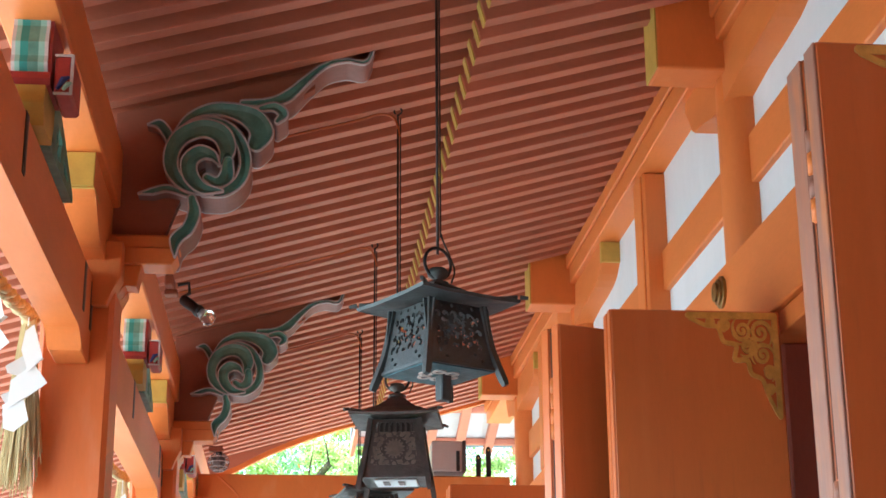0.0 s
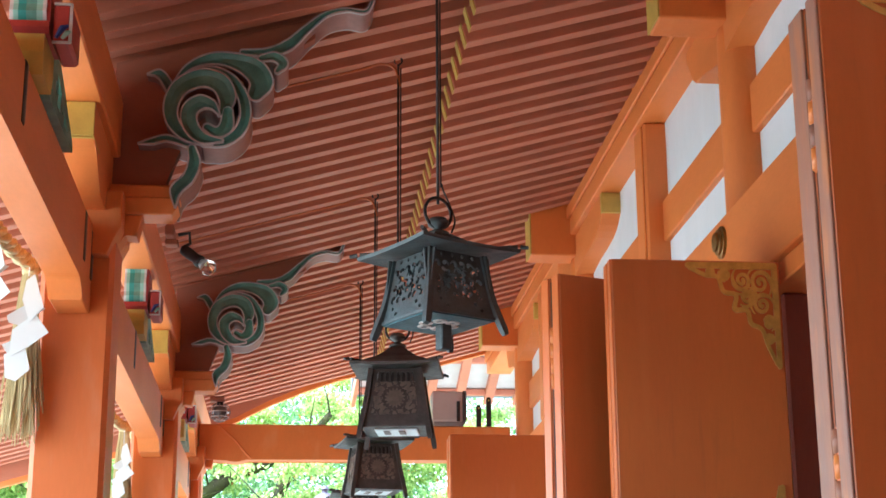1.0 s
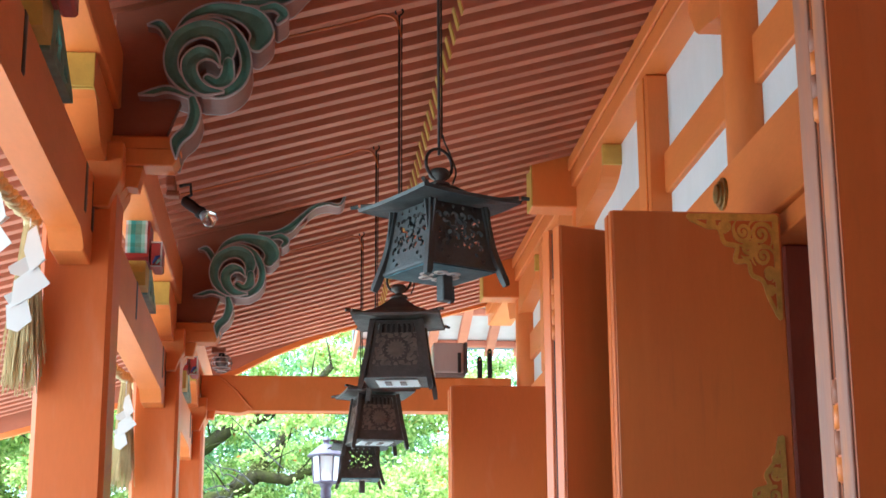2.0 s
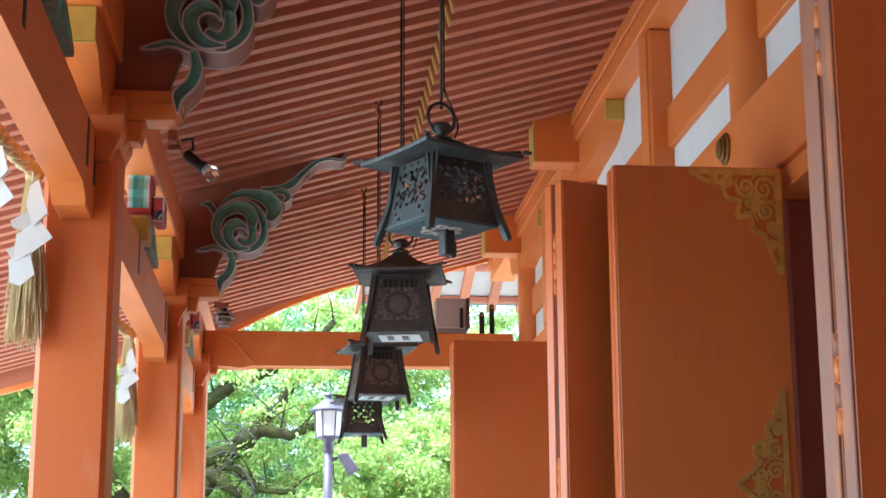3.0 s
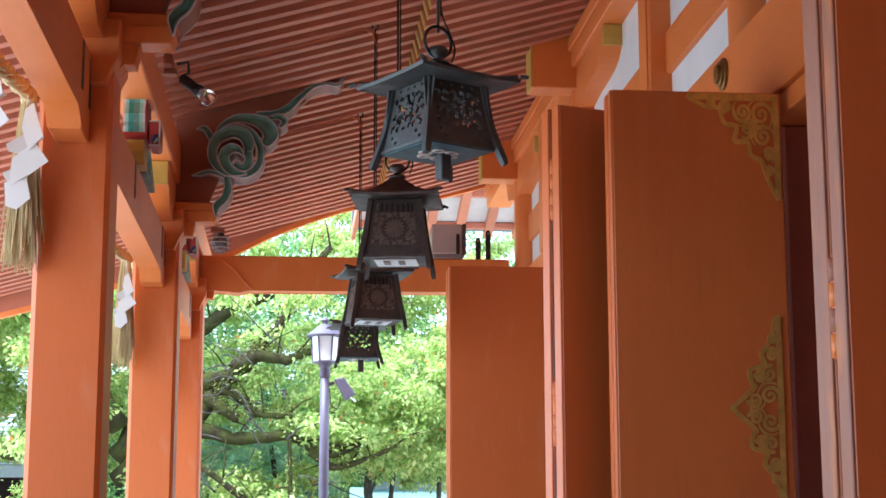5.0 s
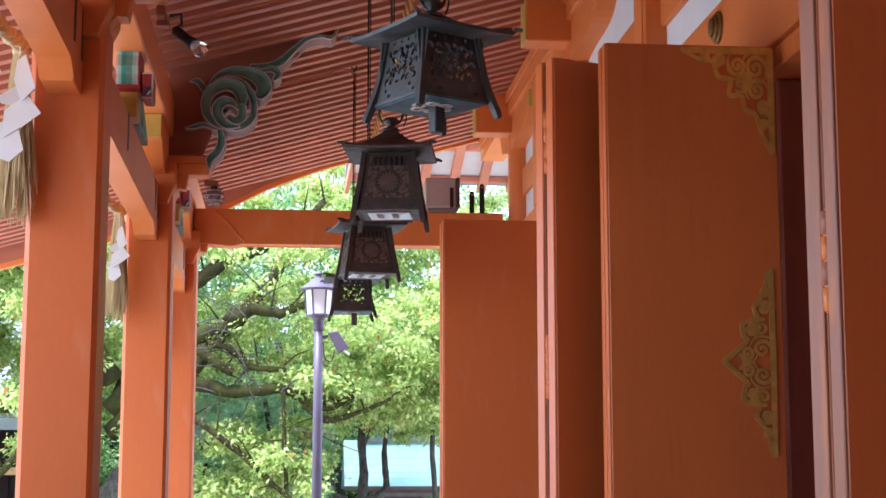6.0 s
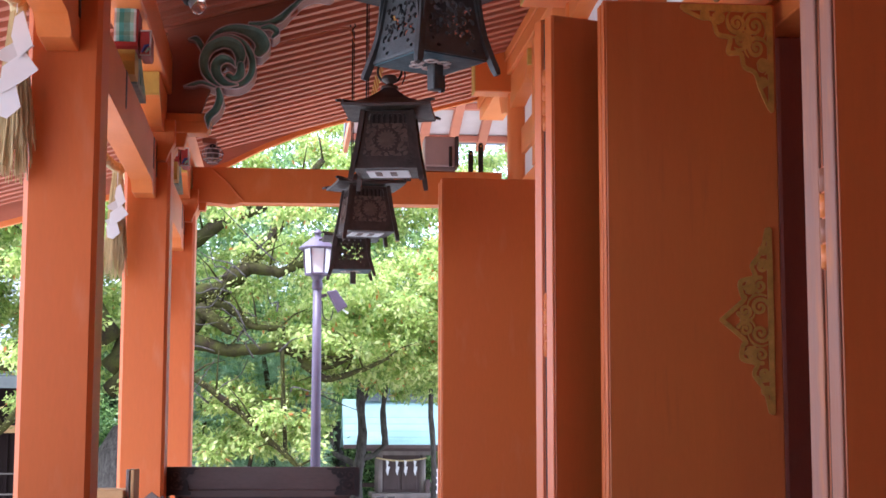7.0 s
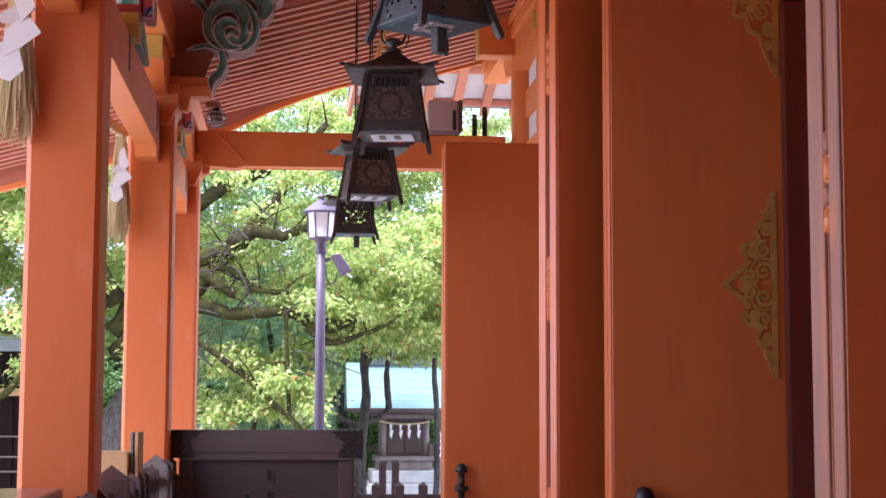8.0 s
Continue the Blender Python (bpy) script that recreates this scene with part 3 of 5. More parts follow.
def folding_door(y, x0, x1, thick, gap, z1, mounts, knob=None, mount_x=None, turn=0.0, lit_paint=None, edge=None, hinge_top=3.0):
    """A pair of leaves folded flat together, standing out from the wall: near leaf, far leaf, hinges on the free edge."""
    e = thing("folding_door", (x0, y, 0.14), "tall red-brown folding door leaf pair, opened across the passage", "door", "folding doors", turn)
    w, h = x1 - x0, z1 - 0.14
    ta, tb = thick
    for name, ya, yb in (("near_leaf", 0.0, ta), ("far_leaf", ta + gap, ta + gap + tb)):
        lf = part(name, box(0.006, w, ya, yb, 0, h, 0.006), lit_paint or M_DOOR, e)
        part("worn_edge", box(0, 0.010, ya + 0.002, yb - 0.002, 0.0, h - 0.002, 0.003), edge or M_POST, lf, "worn paler edge")
    # Black strip fills the gap: its shade is put into the colour.
    part("gap_shade", box(0.013, w - 0.02, ta, ta + gap, 0, h - 0.02, 0.0), M_IRON, e, "black strip painted as the shade between the leaves")
    for z in (hinge_top, hinge_top - 0.93, hinge_top - 1.86, hinge_top - 2.6):
        hg = part("hinge", box(0.004, 0.03, ta + gap * 0.08, ta + gap * 0.92, z - 0.26, z, 0.003), M_POST, e, "painted butt hinge")
        for i in range(4):
            part("knuckle", tube([(0.012, ta + gap / 2, z - 0.256 + 0.064 * i), (0.012, ta + gap / 2, z - 0.198 + 0.064 * i)], min(gap * 0.46, 0.017), 10), (edge or M_RED) if i % 2 else M_RED, hg, "worn knuckle", True)
    if mounts:
        mx = w - 0.025 if mount_x is None else mount_x
        c = new("corner_mount", ME_CORNER)
        c.parent, c.location, c["label"] = e, (mx, -0.002, h - 0.022), "gilt openwork corner mount"
        c.scale = (1.02, 1, 1.18)
        m = new("edge_mount", ME_EDGE)
        m.parent, m.location, m["label"] = e, (mx - 0.022, -0.002, h - 1.278), "gilt openwork edge mount"
    if knob:
        kx, kz = knob
        prof = [(0.030, -0.31), (0.022, -0.30), (0.022, -0.18), (0.046, -0.174), (0.048, -0.161), (0.046, -0.150), (0.022, -0.145), (0.022, -0.062), (0.036, -0.056), (0.040, -0.045), (0.034, -0.022), (0.020, -0.006), (0.001, 0.0)]
        part("latch_bar", lathe(prof, (kx, -0.046, kz - 0.14), 16), M_IRON, e, "black iron latch with a domed head", True)
        for z in (-0.03, -0.24):
            part("latch_staple", box(kx - 0.014, kx + 0.014, -0.04, -0.001, kz - 0.14 + z - 0.012, kz - 0.14 + z + 0.012, 0.003), M_IRON, e, "black iron staple")
    return e


folding_door(3.70, 1.322, 1.99, (0.080, 0.113), 0.036, 3.43, True, mount_x=0.478, edge=M_EDGE, hinge_top=3.08)
folding_door(6.08, 1.242, 1.945, (0.050, 0.055), 0.020, 3.362, True, (0.120, 1.30))
folding_door(6.30, 1.069, 1.93, (0.058, 0.062), 0.028, 3.357, False, turn=20.0)
# far door in brighter post paint: daylight on its face put into the colour
folding_door(10.35, 1.015, 2.07, (0.090, 0.090), 0.050, 3.35, True, (0.108, 1.238), lit_paint=M_POST)


# ---- hanging lanterns ----
def scroll_panel(seed, w, h):
    """Comma-shaped piercings, in metres, for a panel w wide to each side and h high."""
    rnd = random.Random(seed)
    st, row = [], 0
    z = 0.335 * h
    while z < 0.87 * h:
        x = -0.80 * w + (0.016 if row % 2 else 0.0)
        while x < 0.82 * w:
            cx, cz = x + rnd.uniform(-0.004, 0.004), z + rnd.uniform(-0.003, 0.003)
            a, d, r = rnd.uniform(0, 360), rnd.choice((-1, 1)), rnd.uniform(0.010, 0.014)
            st.append((spiral(cx, cz, r, r * 0.7, a, a + d * rnd.uniform(120, 220), 8), 0.002, 0.0052, 0.0082))
            x += 0.034
        z += 0.027
        row += 1
    return st


def lantern_panels(kind, w0, w1, h):
    """Meshes for one side: bands and openwork, between half widths w0 at the foot and w1 at the head."""
    def half(V):
        return w0 + (w1 - w0) * V / h
    if kind == "scroll":
        st = scroll_panel(5, w1, h)

        def f(U, V):
            A, B = U / half(V), V / h
            rim = np.maximum.reduce([np.abs(A) - 0.90, 0.29 - B, B - 0.89])
            f1 = np.where(rim > 0, 0.004, -stroke_field(U, V, st))
            slot = np.maximum(np.abs(A) - 0.68, np.abs(B - 0.16) - 0.075)
            wig = np.sin(A * 17) * np.sin(B * 34 + 0.8)
            f1 = np.where((slot < 0) & (wig > 0.62) & (np.abs(A) > 0.34), -0.01, f1)
            dots = np.minimum.reduce([np.hypot((A - c) * 0.6, (B - 0.945) * 1.0) for c in (-0.6, -0.2, 0.2, 0.6)]) - 0.028
            return np.where(dots < 0, -0.01, f1)
        return [("openwork_panel", fret("openwork_panel", f, -w0, w0, 0.0, h, 110, -0.003, 0.003), M_PATINA)]

    def f(U, V):
        A, B = U / half(V), V / h
        slots = (np.abs((A * 4.6) % 1.0 - 0.5) < 0.33) & (np.abs(A) < 0.76) & (B > 0.78) & (B < 0.95)
        return np.where(slots, -0.01, 0.02) - np.where(np.abs(A) > 0.999, 1, 0)

    def g(U, V):
        A, B = U / w0, (V - 0.49 * h) / w0
        r, a = np.hypot(A, B), np.arctan2(B, A)
        petal = np.cos(a * 16) * 0.5 + 0.5
        flower = np.where(r < 0.34, 0.34 - r - 0.10 * petal * (r > 0.12), -1)
        vine = np.sin(A * 21 + np.sin(B * 9) * 1.6) * np.sin(B * 21 + np.sin(A * 8) * 1.6)
        ring = np.cos(r * 21 - 1.2) * np.cos(a * 14) * 0.8
        fld = np.where(r > 0.40, np.maximum(vine, ring * (r < 0.75)) - 0.12, -1)
        inside = (np.abs(U) < half(V) * 0.80) & (np.abs(V / h - 0.49) < 0.285)
        return np.where(inside, np.maximum(flower, fld * 0.05), -1)
    return [("side_panel", fret("side_panel", f, -w0, w0, 0.0, h, 72, -0.003, 0.003), M_BRONZE),
            ("flower_relief", fret("flower_relief", g, -w0, w0, 0.0, h, 110, -0.007, -0.003), M_BRASS_DARK)]


M_BRASS_DARK = mat("rubbed_bronze_relief", (0.22, 0.18, 0.15), 0.4, 0.6, var=0.4, scale=20, grain=0.15)


def roof_form(side, rise, thick):
    """A square hipped roof, slightly hollow, with a turned-down rim."""
    bm = bmesh.new()
    rings = []
    for t, zz in ((1.0, -thick), (1.02, 0.0), (0.72, rise * 0.17), (0.45, rise * 0.42), (0.2, rise * 0.78), (0.09, rise)):
        h = side / 2 * t
        ring = []
        for cx, cy in ((-1, -1), (1, -1), (1, 1), (-1, 1)):
            for k in range(4):
                nx, ny = {(-1, -1): (1, -1), (1, -1): (1, 1), (1, 1): (-1, 1), (-1, 1): (-1, -1)}[(cx, cy)]
                u = k / 4
                x, y = cx + (nx - cx) * u, cy + (ny - cy) * u
                lift = 0.006 * abs(2 * u - 1) ** 3 * max(0, t - 0.5) * 2
                ring.append(bm.verts.new((x * h, y * h, zz + lift)))
        rings.append(ring)
    for a, b in zip(rings, rings[1:]):
        for i in range(16):
            bm.faces.new((a[i], a[(i + 1) % 16], b[(i + 1) % 16], b[i]))
    bm.faces.new(rings[-1])
    low = [bm.verts.new((v.co.x * 0.95, v.co.y * 0.95, v.co.z + 0.002)) for v in rings[0]]
    for i in range(16):
        bm.faces.new((rings[0][(i + 1) % 16], rings[0][i], low[i], low[(i + 1) % 16]))
    c = bm.verts.new((0, 0, 0.004))
    for i in range(16):
        bm.faces.new((low[(i + 1) % 16], low[i], c))
    return bm


def lantern(kind, at, turn, rod_top, brown=False):
    scroll = kind == "scroll"
    w0, w1, h = (0.143, 0.110, 0.235) if scroll else (0.150, 0.112, 0.285)
    body_m = M_BRONZE if brown or not scroll else M_PATINA
    e = thing("hanging_lantern", at, "brown bronze hanging lantern with scroll openwork sides" if scroll and brown else "greenish bronze hanging lantern with scroll openwork sides" if scroll else "brown bronze hanging lantern with flower relief sides", "lantern", "row of hanging lanterns", turn)
    part("roof", roof_form(0.42, 0.085 if scroll else 0.125, 0.012), body_m, e).location = (0, 0, h + 0.015)
    for i in range(4):
        hip = tube([(0.205, 0.205, h + 0.030), (0.14, 0.14, h + 0.030), (0.08, 0.08, h + (0.055 if scroll else 0.068)), (0.03, 0.03, h + (0.09 if scroll else 0.118))], [0.009, 0.008, 0.007, 0.006], 6)
        part("hip_rib", hip, body_m, e).rotation_euler = (0, 0, i * math.pi / 2)
        tip = tube([(0.212, 0.212, h + 0.03), (0.232, 0.232, h + 0.026)], [0.009, 0.007], 6)
        part("eave_tip", tip, body_m, e).rotation_euler = (0, 0, i * math.pi / 2)
    panels = lantern_panels(kind, w0 * 0.99, w1 * 0.99, h)
    lean = math.atan2(w0 - w1, h)
    for k, (nm, me, m) in enumerate(panels):
        me.materials.append(body_m if scroll else m)
        for i in range(4):
            p = new(nm, me)
            p.parent = e
            p.matrix_basis = Matrix.Rotation(i * math.pi / 2, 4, "Z") @ Matrix.Translation((0, -w0, 0)) @ Matrix.Rotation(-lean, 4, "X")
    leg_out = 1.19 if scroll else 1.12
    leg_lo = -0.055 if scroll else -0.06
    for i in range(4):
        pts = smooth_line([(w1 + 0.004, -w1 - 0.004, h), (w0 - 0.012, -w0 + 0.012, h * 0.42), (w0 + 0.006, -w0 - 0.006, 0.02), (w0 * leg_out, -w0 * leg_out, leg_lo)], 4)
        part("leg", tube(pts, [0.017] * (len(pts) - 1) + [0.013], 4), body_m, e).rotation_euler = (0, 0, i * math.pi / 2)
        rail = tube([(-w0, -w0 - 0.002, 0.004), (w0, -w0 - 0.002, 0.004)], 0.008, 4)
        part("rail", rail, body_m, e).rotation_euler = (0, 0, i * math.pi / 2)
    if scroll:
        part("floor_plate", box(-w0, w0, -w0, w0, -0.006, 0.002, 0.001), M_PLATE, e, "blue-green verdigris floor plate")
        ros = [(spiral(0.055 * math.cos(radians(a)), 0.055 * math.sin(radians(a)), 0.020, 0.020, 0, 360, 10), 0.006, 0.006, 0.006) for a in range(0, 360, 60)]
        me = fret("floor_rosette", lambda U, V: stroke_field(U, V, ros), -0.09, 0.09, -0.09, 0.09, 60, -0.004, 0.0)
        me.materials.append(M_LINE)
        r = new("floor_rosette", me)
        r.parent, r.matrix_basis, r["label"] = e, Matrix.Translation((0, 0, -0.006)) @ Matrix.Rotation(math.pi / 2, 4, "X"), "pale openwork rosette"
    else:
        part("floor_frame", box(-w0, w0, -w0, w0, 0.0, 0.012, 0.002), body_m, e)
        part("floor_glass", box(-w0 * 0.68, w0 * 0.68, -w0 * 0.62, w0 * 0.62, -0.008, -0.001, 0.003), M_GLASSW, e, "white glass light panel")
        for u in (-0.06, 0.012):
            part("glass_bar", box(u, u + 0.030, -w0 * 0.5, w0 * 0.1, -0.013, -0.0085, 0.001), M_GREY, e, "grey fitting on the glass")
    if scroll:
        part("socket", box(-0.022, 0.022, -0.022, 0.022, -0.10, -0.006, 0.004), body_m, e).location = (0.016, -0.008, 0)
    else:
        # Black block added inside so the slots read as dark, shaded gaps.
        part("slot_shade_block", box(-w1 * 0.7, w1 * 0.7, -w1 * 0.7, w1 * 0.7, h * 0.50, h * 0.98, 0.004), M_IRON, e, "black filler block that puts shade behind the slots")
    zt = h + 0.015 + (0.085 if scroll else 0.125)
    part("finial", lathe([(0.045, -0.012), (0.040, 0.0), (0.020, 0.008), (0.016, 0.014), (0.036, 0.026), (0.040, 0.040), (0.030, 0.054), (0.006, 0.060)], (0, 0, zt), 18), body_m, e, "", True)
    R = 0.058
    ring = [(R * math.sin(a), 0, zt + 0.075 - R * math.cos(a)) for a in np.linspace(0.25, 2 * math.pi - 0.25, 22)]
    part("ring", tube(ring, 0.006, 8), M_IRON, e, "iron carrying ring", True)
    top = rod_top - at[2]
    z0 = zt + 0.12
    part("rod", tube([(0, 0, z0 - 0.01), (0, 0, top)], 0.0056, 8), M_IRON, e, "thin iron hanging rod", True)
    part("cable", tube(smooth_line([(0.06, 0, zt + 0.01), (0.075, 0, zt + 0.06), (0.05, 0, zt + 0.12), (0.016, 0, zt + 0.19), (0.013, 0, zt + 0.3), (0.013, 0, top - 0.02)], 5), 0.0036, 6), M_IRON, e, "black lamp cable", True)
    hook = [(0, 0, top - 0.015)] + [(0.02 * math.sin(a), 0, top + 0.02 - 0.02 * math.cos(a)) for a in np.linspace(0.3, 5.6, 10)]
    part("hook", tube(hook, 0.005, 6), M_IRON, e, "iron hook", True)
    # cable sleeve along a rafter towards the outer purlin
    q = Matrix.Rotation(-radians(turn), 4, "Z")
    run = [(0.012, 0, top - 0.12), (-0.02, 0, top - 0.02), (-0.10, 0, top + 0.02 - 0.02)] + [(x, 0, roofz(at[0] + x) + 0.120 - at[2]) for x in (-0.2, -0.5, -0.9, -1.3)]
    part("cable_sleeve", tube([q @ Vector(p) for p in smooth_line(run, 4)], 0.007, 6), M_CABLE, e, "orange cable sleeve", True)
    return e


LX = 0.485
for kind, x, y, z, turn in (("scroll", 0.497, 5.50, 2.945, 30), ("flower", LX, 7.55, 2.895, -9), ("flower", LX, 9.80, 2.895, 9), ("scroll", LX, 12.0, 2.90, 1)):
    lantern(kind, (x, y, z), turn, roofz(x) + 0.10, y > 11)


# ---- carved boards between post heads and rafters ----
CX, CZ = 0.00252, 0.00300
def cp(pts):
    """From the carver's pattern to metres."""
    return [((220 + u / 1.964 - 372) * CX, (290 - 40 - v / 1.964) * CZ) for u, v in pts]


def leaf_line(pts, *wide):
    return (smooth_line(cp(pts), 7), *[w * 0.00145 for w in wide])


# drawn from the back layer to the front one
WIDE = [
    leaf_line([(874, 62), (866, 110), (838, 160), (770, 157), (695, 174), (625, 226), (560, 280), (490, 304), (400, 306)], 1.5, 6, 8, 7, 10, 14, 20, 16, 10),
    leaf_line([(156, 445), (140, 412), (112, 384), (72, 386)], 13, 16, 15, 3),
    leaf_line([(220, 604), (150, 586), (100, 596), (52, 604)], 9, 12, 12, 3),
    leaf_line([(158, 424), (212, 364), (290, 334), (372, 338), (440, 362), (470, 404), (452, 440)], 4, 12, 20, 28, 38, 38, 26),
    leaf_line([(236, 616), (246, 660), (228, 708), (188, 745), (186, 795)], 14, 20, 20, 20, 4),
    leaf_line([(468, 326), (515, 320), (545, 342), (525, 366)], 12, 17, 17, 10),
    leaf_line([(178, 416), (226, 384), (296, 374), (362, 398), (406, 452), (418, 512), (398, 562), (346, 596), (276, 604)], 4, 10, 15, 17, 18, 18, 18, 16, 10),
    leaf_line([(300, 604), (220, 586), (168, 540), (160, 482), (192, 428), (262, 400), (324, 414), (352, 456), (346, 496), (326, 514)], 10, 16, 21, 25, 29, 32, 33, 29, 18, 6),
    leaf_line([(340, 596), (272, 590), (230, 552), (224, 508), (258, 480), (300, 486), (326, 512)], 6, 20, 25, 27, 26, 16, 5),
    leaf_line([(356, 500), (352, 548), (320, 566), (286, 552)], 18, 24, 18, 14),
]
CARVE_UP = (0.0, 0.004, 0.006, 0.012, 0.010, 0.010, 0.020, 0.028, 0.038, 0.016)


def carve_mesh(name, k, lo, hi, ya, yb, m, n, dish=0.0):
    """The part of one leaf between lo and hi inwards from its edge, cut where later leaves lie over it."""
    xs = [p[0] for p in WIDE[k][0]]
    zs = [p[1] for p in WIDE[k][0]]

    def f(U, V):
        d = stroke_field(U, V, [WIDE[k]])
        e = np.minimum(d - lo, hi - d)
        if k + 1 < len(WIDE):
            e = np.minimum(e, 0.005 - stroke_field(U, V, WIDE[k + 1:]))
        return e
    me = fret(name, f, min(xs) - 0.06, max(xs) + 0.06, min(zs) - 0.06, max(zs) + 0.06, n, ya, yb, dish)
    me.materials.append(m)
    return me


ME_CARVE = []
for k in range(len(WIDE)):
    d = CARVE_UP[k]
    n = 64 + int(66 * (len(WIDE[k][0]) > 40))
    ME_CARVE.append(("leaf_side", carve_mesh("leaf_side", k, 0.0, 0.0085, -0.062 - d, 0.125, M_CARVE, n), "dull rose painted side"))
    ME_CARVE.append(("back_rim", carve_mesh("back_rim", k, -0.001, 0.006, 0.125, 0.137, M_RIM, n), "pale painted rim"))
    ME_CARVE.append(("leaf_rim", carve_mesh("leaf_rim", k, -0.001, 0.0062, -0.080 - d, -0.0615 - d, M_RIM, n), "pale painted rim"))
    ME_CARVE.append(("leaf", carve_mesh("leaf", k, 0.0050, 9.0, -0.077 - d, 0.09, M_GREEN, n, 0.022), "dark green lacquered leaf"))
for y in YP[1:3]:
    e = thing("carved_bracket_board", (-0.408, y - 0.01, 4.217), "dark red bracket board carved with green leaf scrolls", "carving", "carved bracket boards")
    for nm, me, lb in ME_CARVE:
        c = new(nm, me)
        c.parent = e
        if lb:
            c["label"] = lb
    xs = np.linspace(-0.44, 0.46, 16)
    top = [(x, roofz(x - 0.400) + 0.128 - 4.205) for x in xs]
    low = []
    for x in xs[::-1]:
        t = (x + 0.44) / 0.90
        low.append((x, -0.36 + 0.02 * math.sin(9 * t) if t < 0.28 else -0.36 + 0.74 * ((t - 0.28) / 0.72) ** 0.55 * 1.02))
    low = [(x, min(z, roofz(x - 0.400) + 0.10 - 4.205)) for x, z in low]
    part("board", prism(top + low, "y", 0.0, 0.06, 0.0), M_BOARD, e, "plain dark red backing board")
    part("foot", box(-0.44, -0.125, -0.055, 0.055, -0.435, -0.355, 0.01), M_REDH, e)


# ---- painted struts between tie beam and purlin ----
def painted_strut(y):
    e = thing("painted_strut", (XP + 0.055, y, 3.665), "painted frog-leg strut with teal stripes and green carving", "carving", "painted struts")
    prof = [(-0.105, 0.145), (-0.126, 0.18), (-0.122, 0.205), (-0.134, 0.25), (-0.116, 0.315), (-0.124, 0.345), (-0.116, 0.385), (0.116, 0.385), (0.124, 0.345), (0.116, 0.315), (0.134, 0.25), (0.122, 0.205), (0.126, 0.18), (0.105, 0.145)]
    xs = [-0.062, -0.050, -0.034, -0.008, 0.026, 0.046, 0.058]
    for i, (a, b) in enumerate(zip(xs, xs[1:])):
        part("stripe", prism(prof, "x", a, b), (M_LINE, M_PALEG, M_TEAL, M_GREEN, M_PALEG, M_LINE)[i], e)
    part("roll", prism([(p[0] * 0.94, p[1]) for p in prof], "x", 0.058, 0.070), M_CRIM, e, "crimson end of the striped roll")
    part("seat", prism([(-0.11, 0.105), (-0.130, 0.120), (-0.125, 0.145), (0.125, 0.145), (0.130, 0.120), (0.11, 0.105)], "x", -0.062, 0.07), M_CRIM, e, "crimson moulding")
    part("block", prism([(-0.09, -0.032), (-0.115, 0.04), (-0.11, 0.105), (0.11, 0.105), (0.115, 0.04), (0.09, -0.032)], "x", -0.07, 0.055), M_GOLDP, e, "ochre lower block")
    b = part("side_block", box(0.080, 0.140, -0.11, 0.11, 0.075, 0.215, 0.01), M_CRIM, e, "crimson side block with pale edges")
    for x0, x1, z0, z1 in ((0.080, 0.140, 0.210, 0.217), (0.080, 0.140, 0.073, 0.080), (0.133, 0.143, 0.075, 0.215)):
        part("edge_line", box(x0, x1, -0.113, -0.104, z0, z1, 0.0), M_LINE, b, "pale edge line")
    part("flower", tube([(0.092, -0.114, 0.09), (0.112, -0.115, 0.125), (0.132, -0.114, 0.135)], [0.006, 0.012, 0.004], 6), M_BLUE, b, "blue painted flower")
    part("flower", tube([(0.112, -0.114, 0.088), (0.127, -0.115, 0.108), (0.140, -0.114, 0.114)], [0.006, 0.010, 0.004], 6), M_PALEG, b, "pale green painted leaf")
    for s in (-1, 1):
        st = [(smooth_line([(s * 0.10, 0.19), (s * 0.30, 0.16), (s * 0.50, 0.08), (s * 0.66, 0.02)], 5), 0.03, 0.03, 0.02), (spiral(s * 0.22, 0.085, 0.075, 0.02, 90, 90 + s * 500), 0.018, 0.016, 0.02), (spiral(s * 0.40, 0.06, 0.05, 0.015, 60, 60 + s * 480), 0.016, 0.014, 0.016), ([(s * 0.12, 0.01), (s * 0.68, 0.01)], 0.018, 0.018, 0.012)]
        me = fret("carved_wing", lambda U, V: stroke_field(U, V, st), -0.72, 0.72, -0.01, 0.25, 130, -0.02, 0.02)
        me.materials.append(M_GREEN)
        w = new("carved_wing", me)
        w.parent, w["label"] = e, "green carved openwork wing"
        w.matrix_basis = pose(0.03 if s > 0 else -0.06, 0, -0.03, 0, 0, 90) @ Matrix.Diagonal((1, 1, 1 if s > 0 else 0.5, 1))
    return e


for y in (5.05, 8.86, 12.42):
    painted_strut(y)


